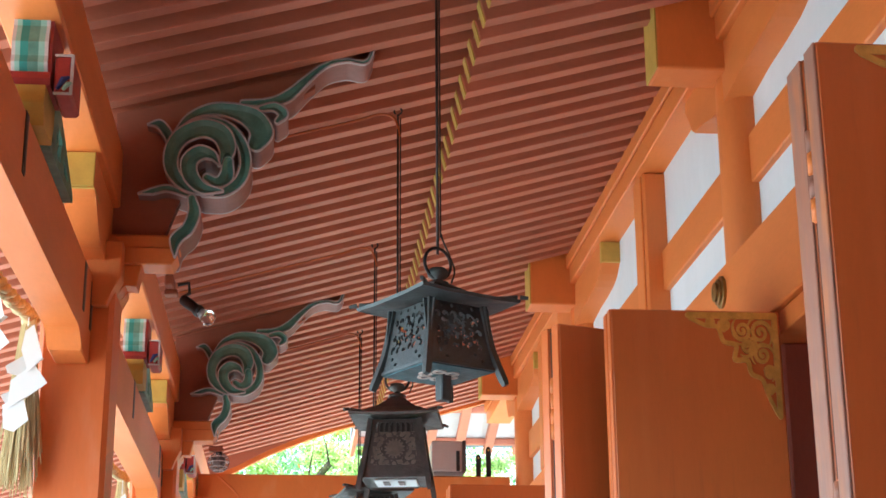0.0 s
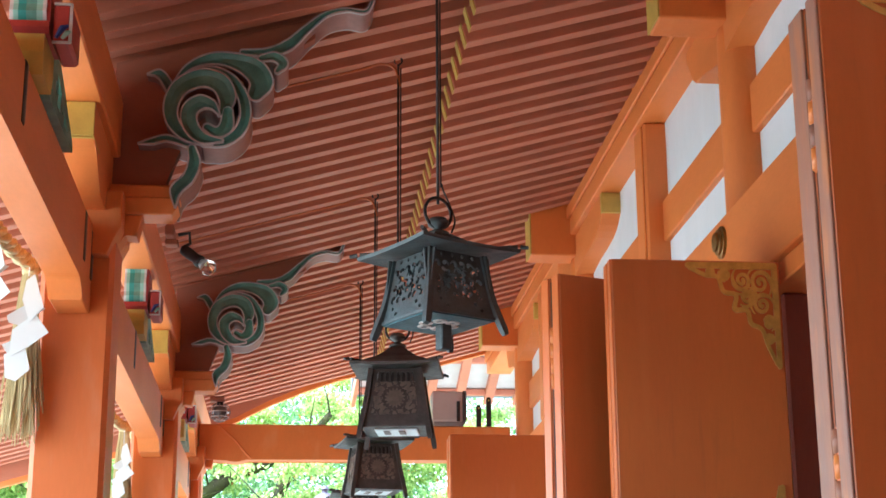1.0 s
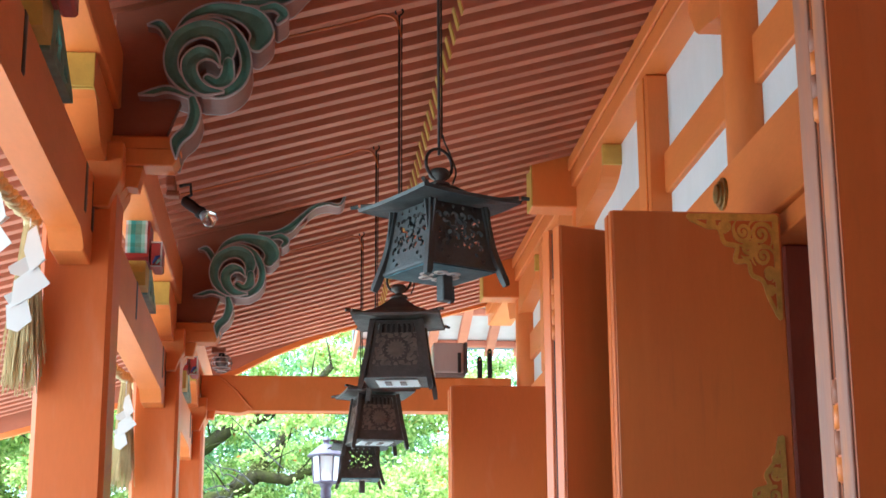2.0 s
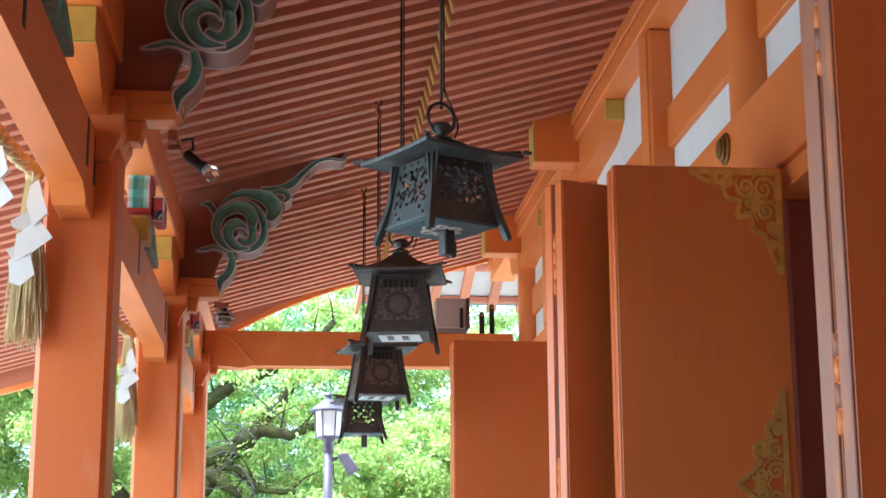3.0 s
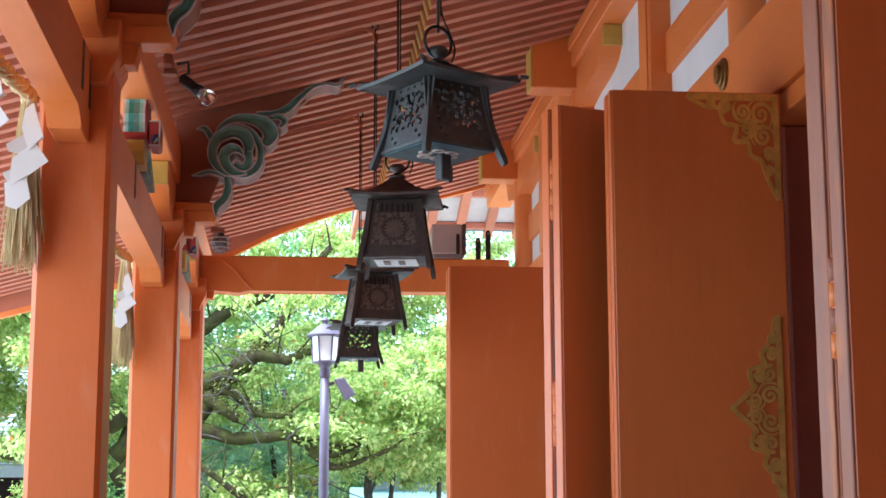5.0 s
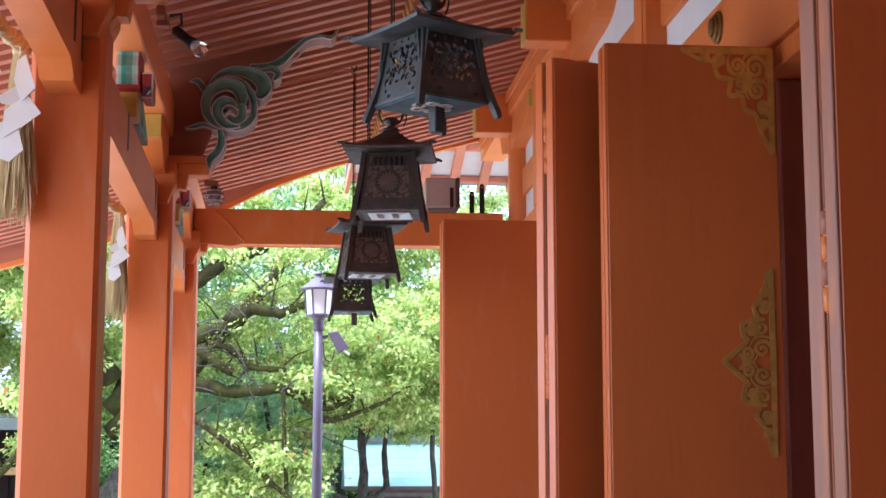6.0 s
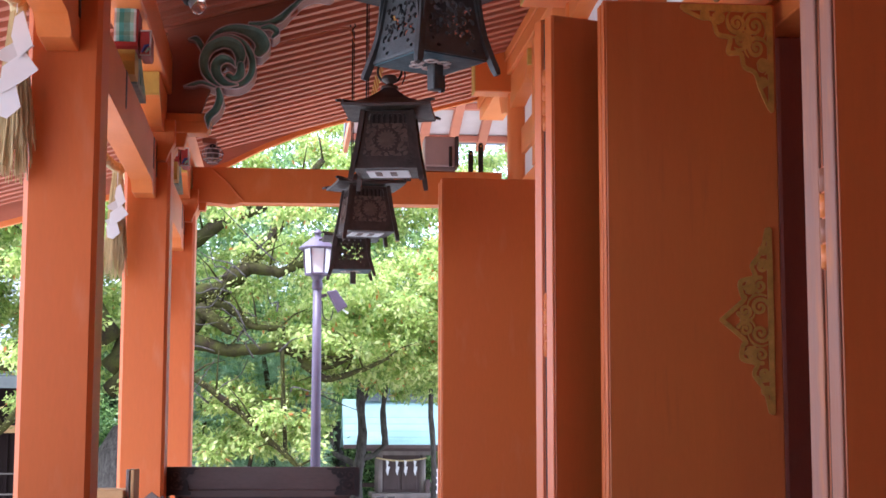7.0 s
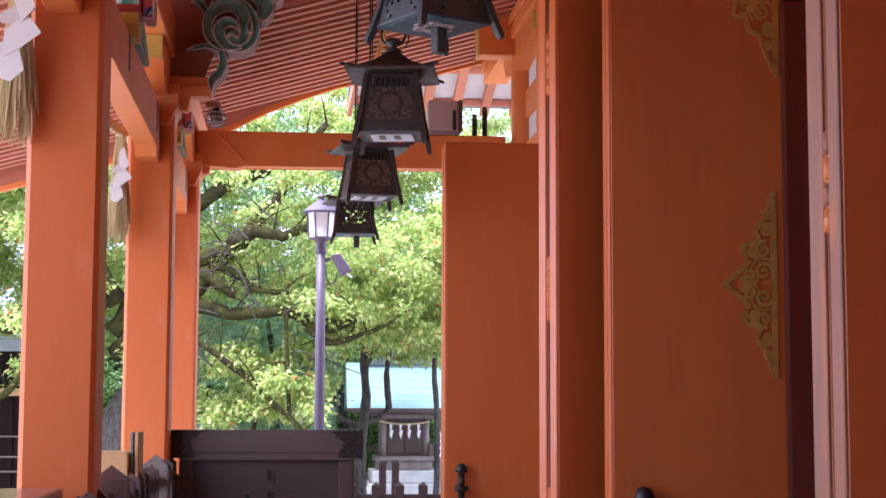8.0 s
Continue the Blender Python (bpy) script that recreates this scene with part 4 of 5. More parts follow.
# ---- lamps under the bracket boards ----
def bulb_lamp(y):
    e = thing("spot_lamp", (-0.55, y, 3.72), "black swivel lamp holder with a clear reflector bulb", "lamp")
    part("mount", box(-0.055, -0.015, -0.10, 0.03, -0.05, 0.0, 0.006), M_BOARD, e, "dark red mounting block")
    part("mount_plate", box(-0.06, 0.0, -0.03, 0.03, -0.075, -0.05, 0.004), M_BOARD, e)
    part("clip", tube([(0.0, -0.03, -0.03), (0.05, -0.03, -0.02), (0.055, -0.03, -0.07), (0.02, -0.03, -0.09)], 0.008, 6), M_IRON, e)
    h = part("holder", lathe([(0.018, 0), (0.028, 0.01), (0.03, 0.05), (0.027, 0.10), (0.033, 0.12), (0.033, 0.14)], n=18), M_IRON, e, "black holder", True)
    b = part("bulb", lathe([(0.026, 0.0), (0.030, 0.012), (0.042, 0.045), (0.044, 0.062), (0.036, 0.078), (0.016, 0.088), (0.001, 0.09)], n=20), glass, h, "clear glass bulb", True)
    part("reflector", lathe([(0.012, 0.002), (0.016, 0.014), (0.022, 0.030), (0.018, 0.030), (0.01, 0.012)], n=18), M_GLASSW, h, "silvered reflector", True).location = (0, 0, 0.141)
    b.location = (0, 0, 0.141)
    h.matrix_basis = pose(0.02, -0.02, -0.09, 0, 128, -20) @ Matrix.Diagonal((0.85, 0.85, 0.85, 1))


def cage_lamp(y):
    e = thing("cage_lamp", (-0.53, y, 3.72), "round lamp in a wire guard under a bracket", "lamp")
    part("mount", box(-0.07, 0.03, -0.06, 0.03, -0.035, 0.0, 0.006), M_BOARD, e, "dark red mounting block")
    part("neck", tube([(0.0, 0, -0.02), (0.0, -0.01, -0.06)], 0.022, 12), M_IRON, e, "black lamp neck", True)
    part("globe", lathe([(0.02, -0.06), (0.05, -0.075), (0.06, -0.105), (0.05, -0.14), (0.001, -0.155)], n=20), glass, e, "clear glass globe", True)
    part("bulb", lathe([(0.018, -0.06), (0.03, -0.09), (0.03, -0.11), (0.001, -0.13)], n=14), M_GREY, e, "grey bulb", True)
    for k in range(8):
        a = k * math.pi / 4
        arc = [(0.072 * math.sin(t) * math.cos(a), 0.072 * math.sin(t) * math.sin(a), -0.105 - 0.068 * math.cos(t)) for t in np.linspace(0.15, 2.6, 9)]
        part("guard_wire", tube(arc, 0.0035, 5), M_GREY, e)
    for z, r in ((-0.165, 0.035), (-0.14, 0.062), (-0.105, 0.073), (-0.07, 0.062)):
        part("guard_ring", tube([(r * math.cos(a), r * math.sin(a), z) for a in np.linspace(0, 2 * math.pi, 20)], 0.0035, 5), M_LINE, e)


bulb_lamp(7.02)
cage_lamp(11.12)
e = thing("round_medallion", (1.945, 6.93, 3.69), "stepped round brass nail cover on the lintel", "fitting")
part("disc", lathe([(0.076, 0), (0.076, 0.012), (0.062, 0.016), (0.060, 0.026), (0.046, 0.030), (0.044, 0.040), (0.022, 0.045), (0.001, 0.050)], n=28), M_BRASS, e).matrix_basis = pose(0.01, 0, 0, 0, -90, 0)

# ---- things on the far cross beam ----
e = thing("equipment_box", (1.34, 13.9, 4.0), "grey metal equipment box on the cross beam", "box")
part("body", box(-0.14, 0.13, -0.12, 0.12, 0.035, 0.30, 0.012, 2), M_CASE, e)
part("front_plate", box(0.13, 0.165, -0.125, 0.125, 0.03, 0.305, 0.008), M_WOODV, e, "dark end plate")
part("foot", box(-0.12, 0.14, -0.08, 0.08, 0.0, 0.035, 0.004), M_GREY, e)
part("bracket", box(0.075, 0.105, -0.135, -0.12, 0.03, 0.21, 0.004), M_IRON, e)
for x, h in ((1.625, 0.20), (1.715, 0.27)):
    e = thing("iron_stay", (x, 13.9, 4.0), "dark upright iron stay with a bolt hole", "bracket", "iron stays")
    part("body", prism([(-0.022, 0), (0.022, 0), (0.022, h - 0.02), (0.012, h), (-0.012, h), (-0.022, h - 0.02)], "y", -0.012, 0.012, 0.002), M_IRON, e)
    part("bolt", lathe([(0.008, 0), (0.008, 0.008)], n=10), M_GOLDP, e, "small bright bolt").matrix_basis = pose(0, -0.012, h - 0.03, 90)


# ---- straw rope with paper streamers along the outer side ----
def shide(at, turn, s):
    e = thing("paper_streamer", at, "folded white zigzag paper streamer on the straw rope", "streamer", "paper streamers", turn)
    # folds of one zigzag strip, drawn as it hangs: outline, depth, swing
    folds = [([(78, 378), (104, 356), (138, 466), (96, 512), (70, 440)], 0.0, -14), ([(22, 500), (92, 452), (138, 470), (68, 530), (30, 522)], 0.012, 16),
             ([(44, 552), (112, 500), (157, 560), (100, 604), (40, 640)], 0.024, -12), ([(10, 604), (60, 578), (96, 604), (36, 642)], 0.036, 14),
             ([(20, 642), (84, 618), (104, 690), (62, 728), (28, 716)], 0.048, -16)]
    for o, dy, swing in folds:
        mu, mv = sum(p[0] for p in o) / len(o), sum(p[1] for p in o) / len(o)
        o = [(mu + (u - mu) * 1.13, mv + (v - mv) * 1.13) for u, v in o]
        f = part("fold", prism([((u - 84) * 0.00116 * s, (350 - v) * 0.00116 * s) for u, v in o], "y", 0.0, 0.0015), M_PAPER, e)
        f.location, f.rotation_euler = (0, dy * 0.5, 0), (radians(swing * 0.15), 0, radians(swing * 0.5))
    part("string", tube([(0, 0, -0.005), (0, 0, 0.09)], 0.0025, 5), M_PAPER, e)


def straw_tassel(at, n, length, spread, seed):
    rnd = random.Random(seed)
    e = thing("straw_tassel", at, "hanging tassel of dry rice straw", "tassel", "straw tassels")
    bm = bmesh.new()
    for _ in range(n):
        a, r = rnd.uniform(0, 6.28), spread * rnd.random() ** 0.5
        x, y = math.cos(a) * r, math.sin(a) * r
        L = length * rnd.uniform(0.72, 1.05)
        tube([(x * 0.35, y * 0.35, 0), (x * 0.7, y * 0.7, -L * 0.45), (x + rnd.uniform(-0.02, 0.02), y + rnd.uniform(-0.02, 0.02), -L)], rnd.uniform(0.002, 0.0038), 4, bm)
    part("fringe", bm, M_STRAW, e)["kind"] = "stuff"
    part("binding", lathe([(spread * 0.42, -0.05), (spread * 0.46, -0.03), (spread * 0.44, 0.0), (spread * 0.2, 0.02)], n=12), M_STRAW, e, "twisted straw binding", True)


XR = XP - 0.165
for a, b in zip(YP, YP[1:]):
    e = thing("straw_rope", (XR, 0, 0), "twisted straw rope hung along the tie beams", "rope", "straw ropes")
    for s in range(3):
        pts = []
        for i in range(90):
            t = i / 89
            y = a + 0.2 + (b - a - 0.38) * t
            z = 3.44 - 0.12 * (1 - (2 * t - 1) ** 2) + 0.06 * (t < 0.5) * (1 - 2 * t)
            ph = t * 60 + s * 2.094
            pts.append((0.018 * math.cos(ph), y, z + 0.018 * math.sin(ph)))
        part("strand", tube(pts, [0.017 + 0.005 * math.sin(1.9 * i + 2 * s) for i in range(90)], 6), M_STRAW, e, "", True)
for y0 in (6.85, 10.95, 13.95):
    near = y0 < 7
    straw_tassel((XR - 0.005, y0 - (0.22 if near else 0.30), 3.44), 190, 0.74, 0.078, int(y0 * 10))
    shide((XR + (0.018 if near else 0.008), y0 - (0.38 if near else 0.40), 3.352 if near else 3.30), 4, 1.0 if near else 0.82)
    straw_tassel((XR - 0.05, y0 - 0.95, 3.40), 40, 0.55, 0.04, int(y0 * 7))
shide((XR - 0.03, 5.86, 3.36), -10, 1.0)


# ---- fence, box and rail at the foot of the posts ----
def picket(h, w):
    bm = bmesh.new()
    add_box(bm, -w / 2, w / 2, -w / 2, w / 2, 0, h)
    top = [v for v in bm.verts if v.co.z > h - 0.001]
    f = bm.faces.new  # the pyramid cap
    c = bm.verts.new((0, 0, h + w * 0.42))
    for fc in [fc for fc in bm.faces if all(v in top for v in fc.verts)]:
        vs = list(fc.verts)
        bm.faces.remove(fc)
        for i in range(4):
            f((vs[i], vs[(i + 1) % 4], c))
    return bm


fence = thing("picket_fence", (-0.80, 0, 0.10), "dark stained fence with pointed pickets and capped posts", "fence")
pk = None
for i in range(25):
    y = 3.9 + 0.30 * i
    if any(abs(y - q) < 0.13 for q in (7.45, 9.92)):
        continue
    ob = new("picket", pk.data) if pk else part("picket", picket(1.118, 0.088), M_WOODV, fence)
    pk = pk or ob
    ob.parent, ob.location = fence, (0, y, 0)
for y, h, m in ((7.45, 1.165, M_WOODV), (9.92, 1.14, M_GREYW), (11.0, 1.02, M_WOODV)):
    p = part("fence_post", picket(h, 0.155), m, fence)
    p.location = (0, y, 0)
for z in (0.35, 1.0):
    part("rail", box(-0.03, 0.03, 3.8, 11.0, z, z + 0.08, 0.006), M_WOODV, fence)
e = thing("counter_top", (-1.75, 5.9, 0.10), "low dark red lacquered counter beside the post", "counter")
part("top", box(-0.75, 0.87, -0.9, 0.55, 1.132, 1.175, 0.008), mat("lacquered_counter", (0.34, 0.145, 0.12), 0.22, var=0.2, scale=4, grain=0.06), e)
part("front", box(-0.70, 0.76, 0.44, 0.50, 0.0, 1.132, 0.004), M_WOODV, e, "dark front board")
part("side", box(0.70, 0.76, -0.85, 0.44, 0.0, 1.132, 0.004), M_WOODV, e, "dark side board")
e = thing("pine_box", (-1.0, 8.75, 0.10), "raw pine box with upright boards behind the fence", "box")
part("body", box(-0.02, 0.165, -0.2, 0.2, 0.9, 1.255, 0.006), M_PINE, e)
part("stand", box(-0.01, 0.15, -0.18, 0.18, 0.0, 0.9, 0.006), M_WOODV, e, "dark stand")
for x in (0.170, 0.195):
    part("board", box(x, x + 0.018, -0.15, 0.15, 0.9, 1.36, 0.003), M_PINE if x > 0.18 else M_GREYW, e, "upright thin board")

e = thing("offering_box", (-0.14, 11.1, 0.10), "large dark wooden offering box with iron corner mounts", "box")
e.scale = (1, 1, 1.025)
part("lid_board", prism([(-0.67, 1.155), (0.66, 1.155), (0.66, 1.295), (0.64, 1.305), (-0.65, 1.305), (-0.67, 1.295)], "y", 0.0, 0.07, 0.004), M_LID, e)
part("lid_back", box(-0.65, 0.65, 0.73, 0.80, 1.155, 1.295, 0.006), M_WOOD, e)
for s in (-1, 1):
    part("lid_side", box(s * 0.62 - 0.03, s * 0.62 + 0.03, 0.07, 0.73, 1.155, 1.29, 0.006), M_WOOD, e)
    st = [([(s * 0.645, 1.285), (s * 0.44, 1.292)], 0.014, 0.014, 0.010, 0.004), ([(s * 0.645, 1.285), (s * 0.645, 1.125)], 0.018, 0.018, 0.016), ([(s * 0.64, 1.14), (s * 0.50, 1.13)], 0.022, 0.018, 0.012)]
    st += [(spiral(s * x, z, r, 0.008, a, a + 420, 14), 0.010, 0.008, 0.009) for x, z, r, a in ((0.595, 1.25, 0.036, 20), (0.535, 1.262, 0.028, 200), (0.59, 1.19, 0.034, 100), (0.49, 1.275, 0.018, 30), (0.545, 1.20, 0.026, 300), (0.525, 1.155, 0.02, 60))]
    me = fret("corner_mount", lambda U, V: stroke_field(U, V, st), s * 0.55 - 0.13, s * 0.55 + 0.13, 1.09, 1.32, 120, -0.016, -0.001)
    me.materials.append(M_IRON)
    c = new("corner_mount", me)
    c.parent, c["label"] = e, "black iron openwork corner mount"
part("lid_rim", box(-0.60, 0.60, -0.012, 0.80, 1.10, 1.155, 0.008), M_LID, e)
part("front_panel", box(-0.52, 0.52, 0.05, 0.09, 0.06, 1.10, 0.004), M_WOOD, e)
part("back_panel", box(-0.52, 0.52, 0.70, 0.74, 0.06, 1.10, 0.004), M_WOOD, e)
for x in (-0.55, 0.55):
    for y in (0.05, 0.72):
        part("leg", box(x - 0.05, x + 0.05, y - 0.045, y + 0.045, 0.0, 1.10, 0.008), M_WOODV, e)
for i in range(9):
    part("grate_bar", box(-0.58, 0.58, 0.11 + 0.07 * i, 0.135 + 0.07 * i, 1.16, 1.19, 0.004), M_WOOD, e)
for x, z, w, h in ((0.02, 1.0, 0.035, 0.07), (0.05, 0.99, 0.012, 0.09), (0.03, 0.86, 0.05, 0.06), (-0.13, 0.86, 0.03, 0.03)):
    part("carved_mark", box(x - w / 2, x + w / 2, 0.045, 0.0505, z - h / 2, z + h / 2, 0.0), M_IRON, e, "faint carved mark")


# ---- street lamp beyond the passage ----
e = thing("lamp_post", (0.33, 16.9, 0.0), "violet-grey lamp post with a lantern head and floodlight", "lamp post")
part("pole", tube([(0, 0, 0), (0, 0, 2.4), (0, 0, 3.36)], [0.06, 0.05, 0.046], 20), M_POLE, e, "", True)
part("collar", lathe([(0.05, 3.22), (0.058, 3.24), (0.058, 3.30), (0.05, 3.32), (0.075, 3.37), (0.11, 3.385)], n=20), M_POLE, e, "", True)
hd = part("head_frame", lathe([(0.135, 3.375), (0.14, 3.39), (0.135, 3.40)], n=6), M_POLE, e)
part("roof", lathe([(0.20, 3.655), (0.205, 3.67), (0.13, 3.73), (0.06, 3.785), (0.035, 3.79), (0.03, 3.81), (0.045, 3.835), (0.03, 3.86), (0.004, 3.875)], n=24), M_POLE, e, "dark lantern roof with finial")
for k in range(6):
    a = math.pi / 3 * k
    part("mullion", tube([(0.128 * math.cos(a), 0.128 * math.sin(a), 3.40), (0.15 * math.cos(a), 0.15 * math.sin(a), 3.655)], 0.010, 6), M_POLE, hd)
    b = a + math.pi / 3
    bm = bmesh.new()
    vs = [bm.verts.new((r * math.cos(t), r * math.sin(t), z)) for t, r, z in ((a, 0.122, 3.40), (b, 0.122, 3.40), (b, 0.145, 3.655), (a, 0.145, 3.655))]
    vi = [bm.verts.new((v.co.x * 0.95, v.co.y * 0.95, v.co.z)) for v in vs]
    bm.faces.new(vs), bm.faces.new(vi[::-1])
    for i in range(4):
        bm.faces.new((vs[i], vi[i], vi[(i + 1) % 4], vs[(i + 1) % 4]))
    part("pane", bm, M_GLASSW, hd, "frosted white pane")
fl = part("flood_light", prism([(0.10, 3.20), (0.20, 3.22), (0.32, 3.05), (0.22, 2.98)], "y", -0.08, 0.08, 0.01), M_POLE, e, "violet-grey floodlight")
part("lens", box(-0.07, 0.07, -0.07, 0.07, -0.004, 0.004, 0.002), M_GLASSW, fl, "white lens").matrix_basis = pose(0.275, 0, 3.012, 0, 35, 0)
part("arm", tube([(0.04, 0, 3.15), (0.10, 0, 3.17)], 0.018, 8), M_POLE, fl)
part("cable", tube(smooth_line([(0.05, -0.03, 3.10), (0.07, -0.03, 2.93), (0.14, -0.03, 2.90), (0.17, -0.03, 3.0)], 5), 0.006, 6), M_IRON, e, "hanging black cable")

M_WOODK = mat("brown_court_wood", (0.020, 0.011, 0.010), 0.75, spec=0.12, var=0.35, scale=5, bump=0.2, bscale=40, stretch=(1, 1, 0.25), grain=0.2)

# ---- neighbouring roof seen over the cross beam ----
e = thing("neighbour_roof", (0, 0, 0), "neighbouring eave with white boards and vermilion rafters", "roof")
def nz(y):
    return 5.33 + 0.30 * (19.6 - y)


part("boards", prism([(17.2, nz(17.2) + 0.1), (19.6, nz(19.6) + 0.1), (19.6, nz(19.6) + 0.15), (17.2, nz(17.2) + 0.15)], "x", 0.75, 4.2), M_SHADED_WHITE, e, "white painted boards")
part("roof_slab", prism([(17.1, nz(17.1) + 0.16), (19.9, nz(19.9) + 0.16), (19.9, nz(19.9) + 0.4), (17.1, nz(17.1) + 0.4)], "x", 0.7, 4.3), M_TILE, e, "grey roof covering")
for i in range(9):
    x = 0.95 + 0.37 * i
    part("rafter", prism([(17.2, nz(17.2)), (19.75, nz(19.75)), (19.75, nz(19.75) + 0.1), (17.2, nz(17.2) + 0.1)], "x", x - 0.055, x + 0.055, 0.004), M_RAFT, e)
for y in (19.55, 18.75):
    part("lath", box(0.75, 4.2, y - 0.04, y + 0.04, nz(y) + 0.02, nz(y) + 0.098, 0.004), M_RAFT, e)
part("post", box(3.9, 4.1, 17.3, 17.5, 0, 6.2, 0.01), M_RED, e)
part("side_board", box(0.70, 0.75, 17.1, 19.9, nz(19.9) + 0.02, nz(19.9) + 0.16, 0.004), M_RAFT, e)

# ---- small shrine at the end of the court ----
def small_shrine(cx, cy):
    e = thing("small_shrine", (cx, cy, 0.0), "small wooden shrine with a pale copper roof on stone", "shrine")
    st = part("platform", box(-0.62, 0.62, -0.75, 0.8, 0.0, 0.34, 0.02), M_STONE, e, "pale stone platform")
    part("step", box(-0.56, 0.56, -0.60, 0.7, 0.342, 0.55, 0.02), M_STONE, e, "pale stone upper step")
    part("sill", box(-0.46, 0.46, -0.40, 0.5, 0.552, 0.70, 0.01), M_GREYW, e)
    part("veranda", box(-0.50, 0.50, -0.46, 0.5, 0.70, 0.78, 0.01), M_GREYW, e)
    for x in (-0.36, 0.36):
        part("post", tube([(x, -0.34, 0.78), (x, -0.34, 1.46)], 0.05, 12), M_GREYW, e, "", True)
        part("post", tube([(x, 0.3, 0.78), (x, 0.3, 1.46)], 0.05, 12), M_GREYW, e, "", True)
    part("cella", box(-0.36, 0.36, -0.10, 0.4, 0.78, 1.46, 0.01), M_WOODV, e, "dark cella wall")
    for x in (-0.15, 0.15):
        part("cella_door", box(x - 0.13, x + 0.13, -0.125, -0.10, 0.82, 1.30, 0.006), M_WOODV, e, "dark lattice door")
    part("lintel", box(-0.50, 0.50, -0.40, -0.28, 1.40, 1.48, 0.008), M_GREYW, e)
    part("eave_beam", box(-0.72, 0.72, -0.62, -0.52, 1.47, 1.53, 0.006), M_WOODV, e)
    for i in range(19):
        x = -0.90 + 0.10 * i
        part("rafter_end", box(x - 0.018, x + 0.018, -0.80, -0.50, 1.535, 1.57, 0.003), M_LINE, e, "pale rafter end")
    prof = [(-0.86, 1.58), (-0.62, 1.66), (-0.36, 1.90), (-0.12, 2.22), (0.0, 2.34), (0.12, 2.22), (0.36, 1.90), (0.62, 1.66), (0.86, 1.58)]
    o = prof + [(y, z - 0.06) for y, z in reversed(prof)]
    part("roof", prism(o, "x", -0.98, 0.98, 0.01), M_COPPER, e, "pale blue-green copper roof")
    for z in (1.70, 1.80, 1.92, 2.03):
        yy = np.interp(z, [p[1] for p in prof[:5]], [p[0] for p in prof[:5]])
        part("seam", tube([(-0.97, yy, z), (0.97, yy, z)], 0.006, 4), M_COPPER, e)
    part("eave_edge", box(-0.99, 0.99, -0.88, -0.84, 1.51, 1.575, 0.006), M_WOODV, e, "dark eave edge")
    part("ridge", box(-0.66, 0.66, -0.11, 0.11, 2.30, 2.45, 0.015), M_TILE, e, "grey ridge box")
    part("ridge_cap", box(-0.72, 0.72, -0.15, 0.15, 2.452, 2.51, 0.012), M_TILE, e, "grey ridge cap")
    rope = [(x, -0.42, 1.36 - 0.05 * (1 - (x / 0.42) ** 2)) for x in np.linspace(-0.42, 0.42, 14)]
    part("rope", tube(rope, 0.014, 6), M_STRAW, e, "straw rope")
    for i, x in enumerate((-0.24, -0.08, 0.06, 0.22)):
        part("paper_strip", prism([(x - 0.02, 1.32), (x + 0.03, 1.30), (x + 0.01, 1.22), (x + 0.045, 1.21), (x + 0.01, 1.06), (x - 0.02, 1.14), (x - 0.01, 1.22)], "y", -0.435, -0.43), M_PAPER, e, "white paper strip")
    part("box", box(0.40, 0.47, -0.46, -0.38, 0.78, 1.0, 0.005), M_WOODV, e)
    return e


small_shrine(1.95, 27.0)
fen = thing("board_fence", (0, 27.6, 0), "dark board fence beside the small shrine", "fence")
for i in range(40):
    x = -1.8 + 0.145 * i
    if 0.95 < x < 2.95:
        continue
    part("board", box(x, x + 0.125, 0, 0.03, 0.05, 1.02, 0.004), M_WOODK, fen)
for z in (0.3, 0.85):
    part("rail", box(-1.8, 4.0, 0.03, 0.08, z, z + 0.07, 0.004), M_WOODV, fen)
for x, lean in ((1.20, -1), (1.335, 1)):
    e = thing("black_post", (x, 20.0, 0), "short black paired post before the shrine", "post", "black posts")
    part("body", box(-0.045, 0.045, -0.045, 0.045, 0, 0.91, 0.008), M_WOODK, e).rotation_euler = (0, radians(lean), 0)
    part("cap", box(-0.049, 0.049, -0.049, 0.049, 0.905, 0.945, 0.004), M_IRON, e)
lf = thing("low_fence", (0, 18.4, 0), "low brown fence across the court", "fence")
for i in range(9):
    x = 0.75 + 0.27 * i
    part("picket", picket(0.70, 0.10), M_WOODK, lf).location = (x, 0, 0)
part("rail", box(0.7, 3.1, -0.03, 0.03, 0.52, 0.60, 0.005), M_WOODK, lf)
e = thing("sign_board", (2.28, 24.0, 0), "small white notice board on a thin post", "sign")
part("post", box(-0.02, 0.02, -0.02, 0.02, 0, 0.95, 0.003), M_GREY, e)
part("panel", box(-0.055, 0.055, -0.03, -0.015, 0.85, 1.22, 0.006), M_PAPER, e, "white panel")
for i in range(3):
    part("text_bar", box(-0.012, 0.012, -0.033, -0.0305, 0.90 + 0.1 * i, 0.97 + 0.1 * i, 0.0), M_IRON, e, "dark unreadable writing")
e = thing("stone_block", (1.22, 26.2, 0), "white stone block beside the platform", "stone")
part("body", box(-0.13, 0.13, -0.12, 0.12, 0, 0.30, 0.02, 2), M_STONE, e)
e = thing("stone_curb", (-1.2, 27.0, 0), "low grey stone edging under the trees", "curb")
part("body", box(-0.9, 0.9, -0.15, 0.15, 0, 1.24, 0.03), M_STONE, e)

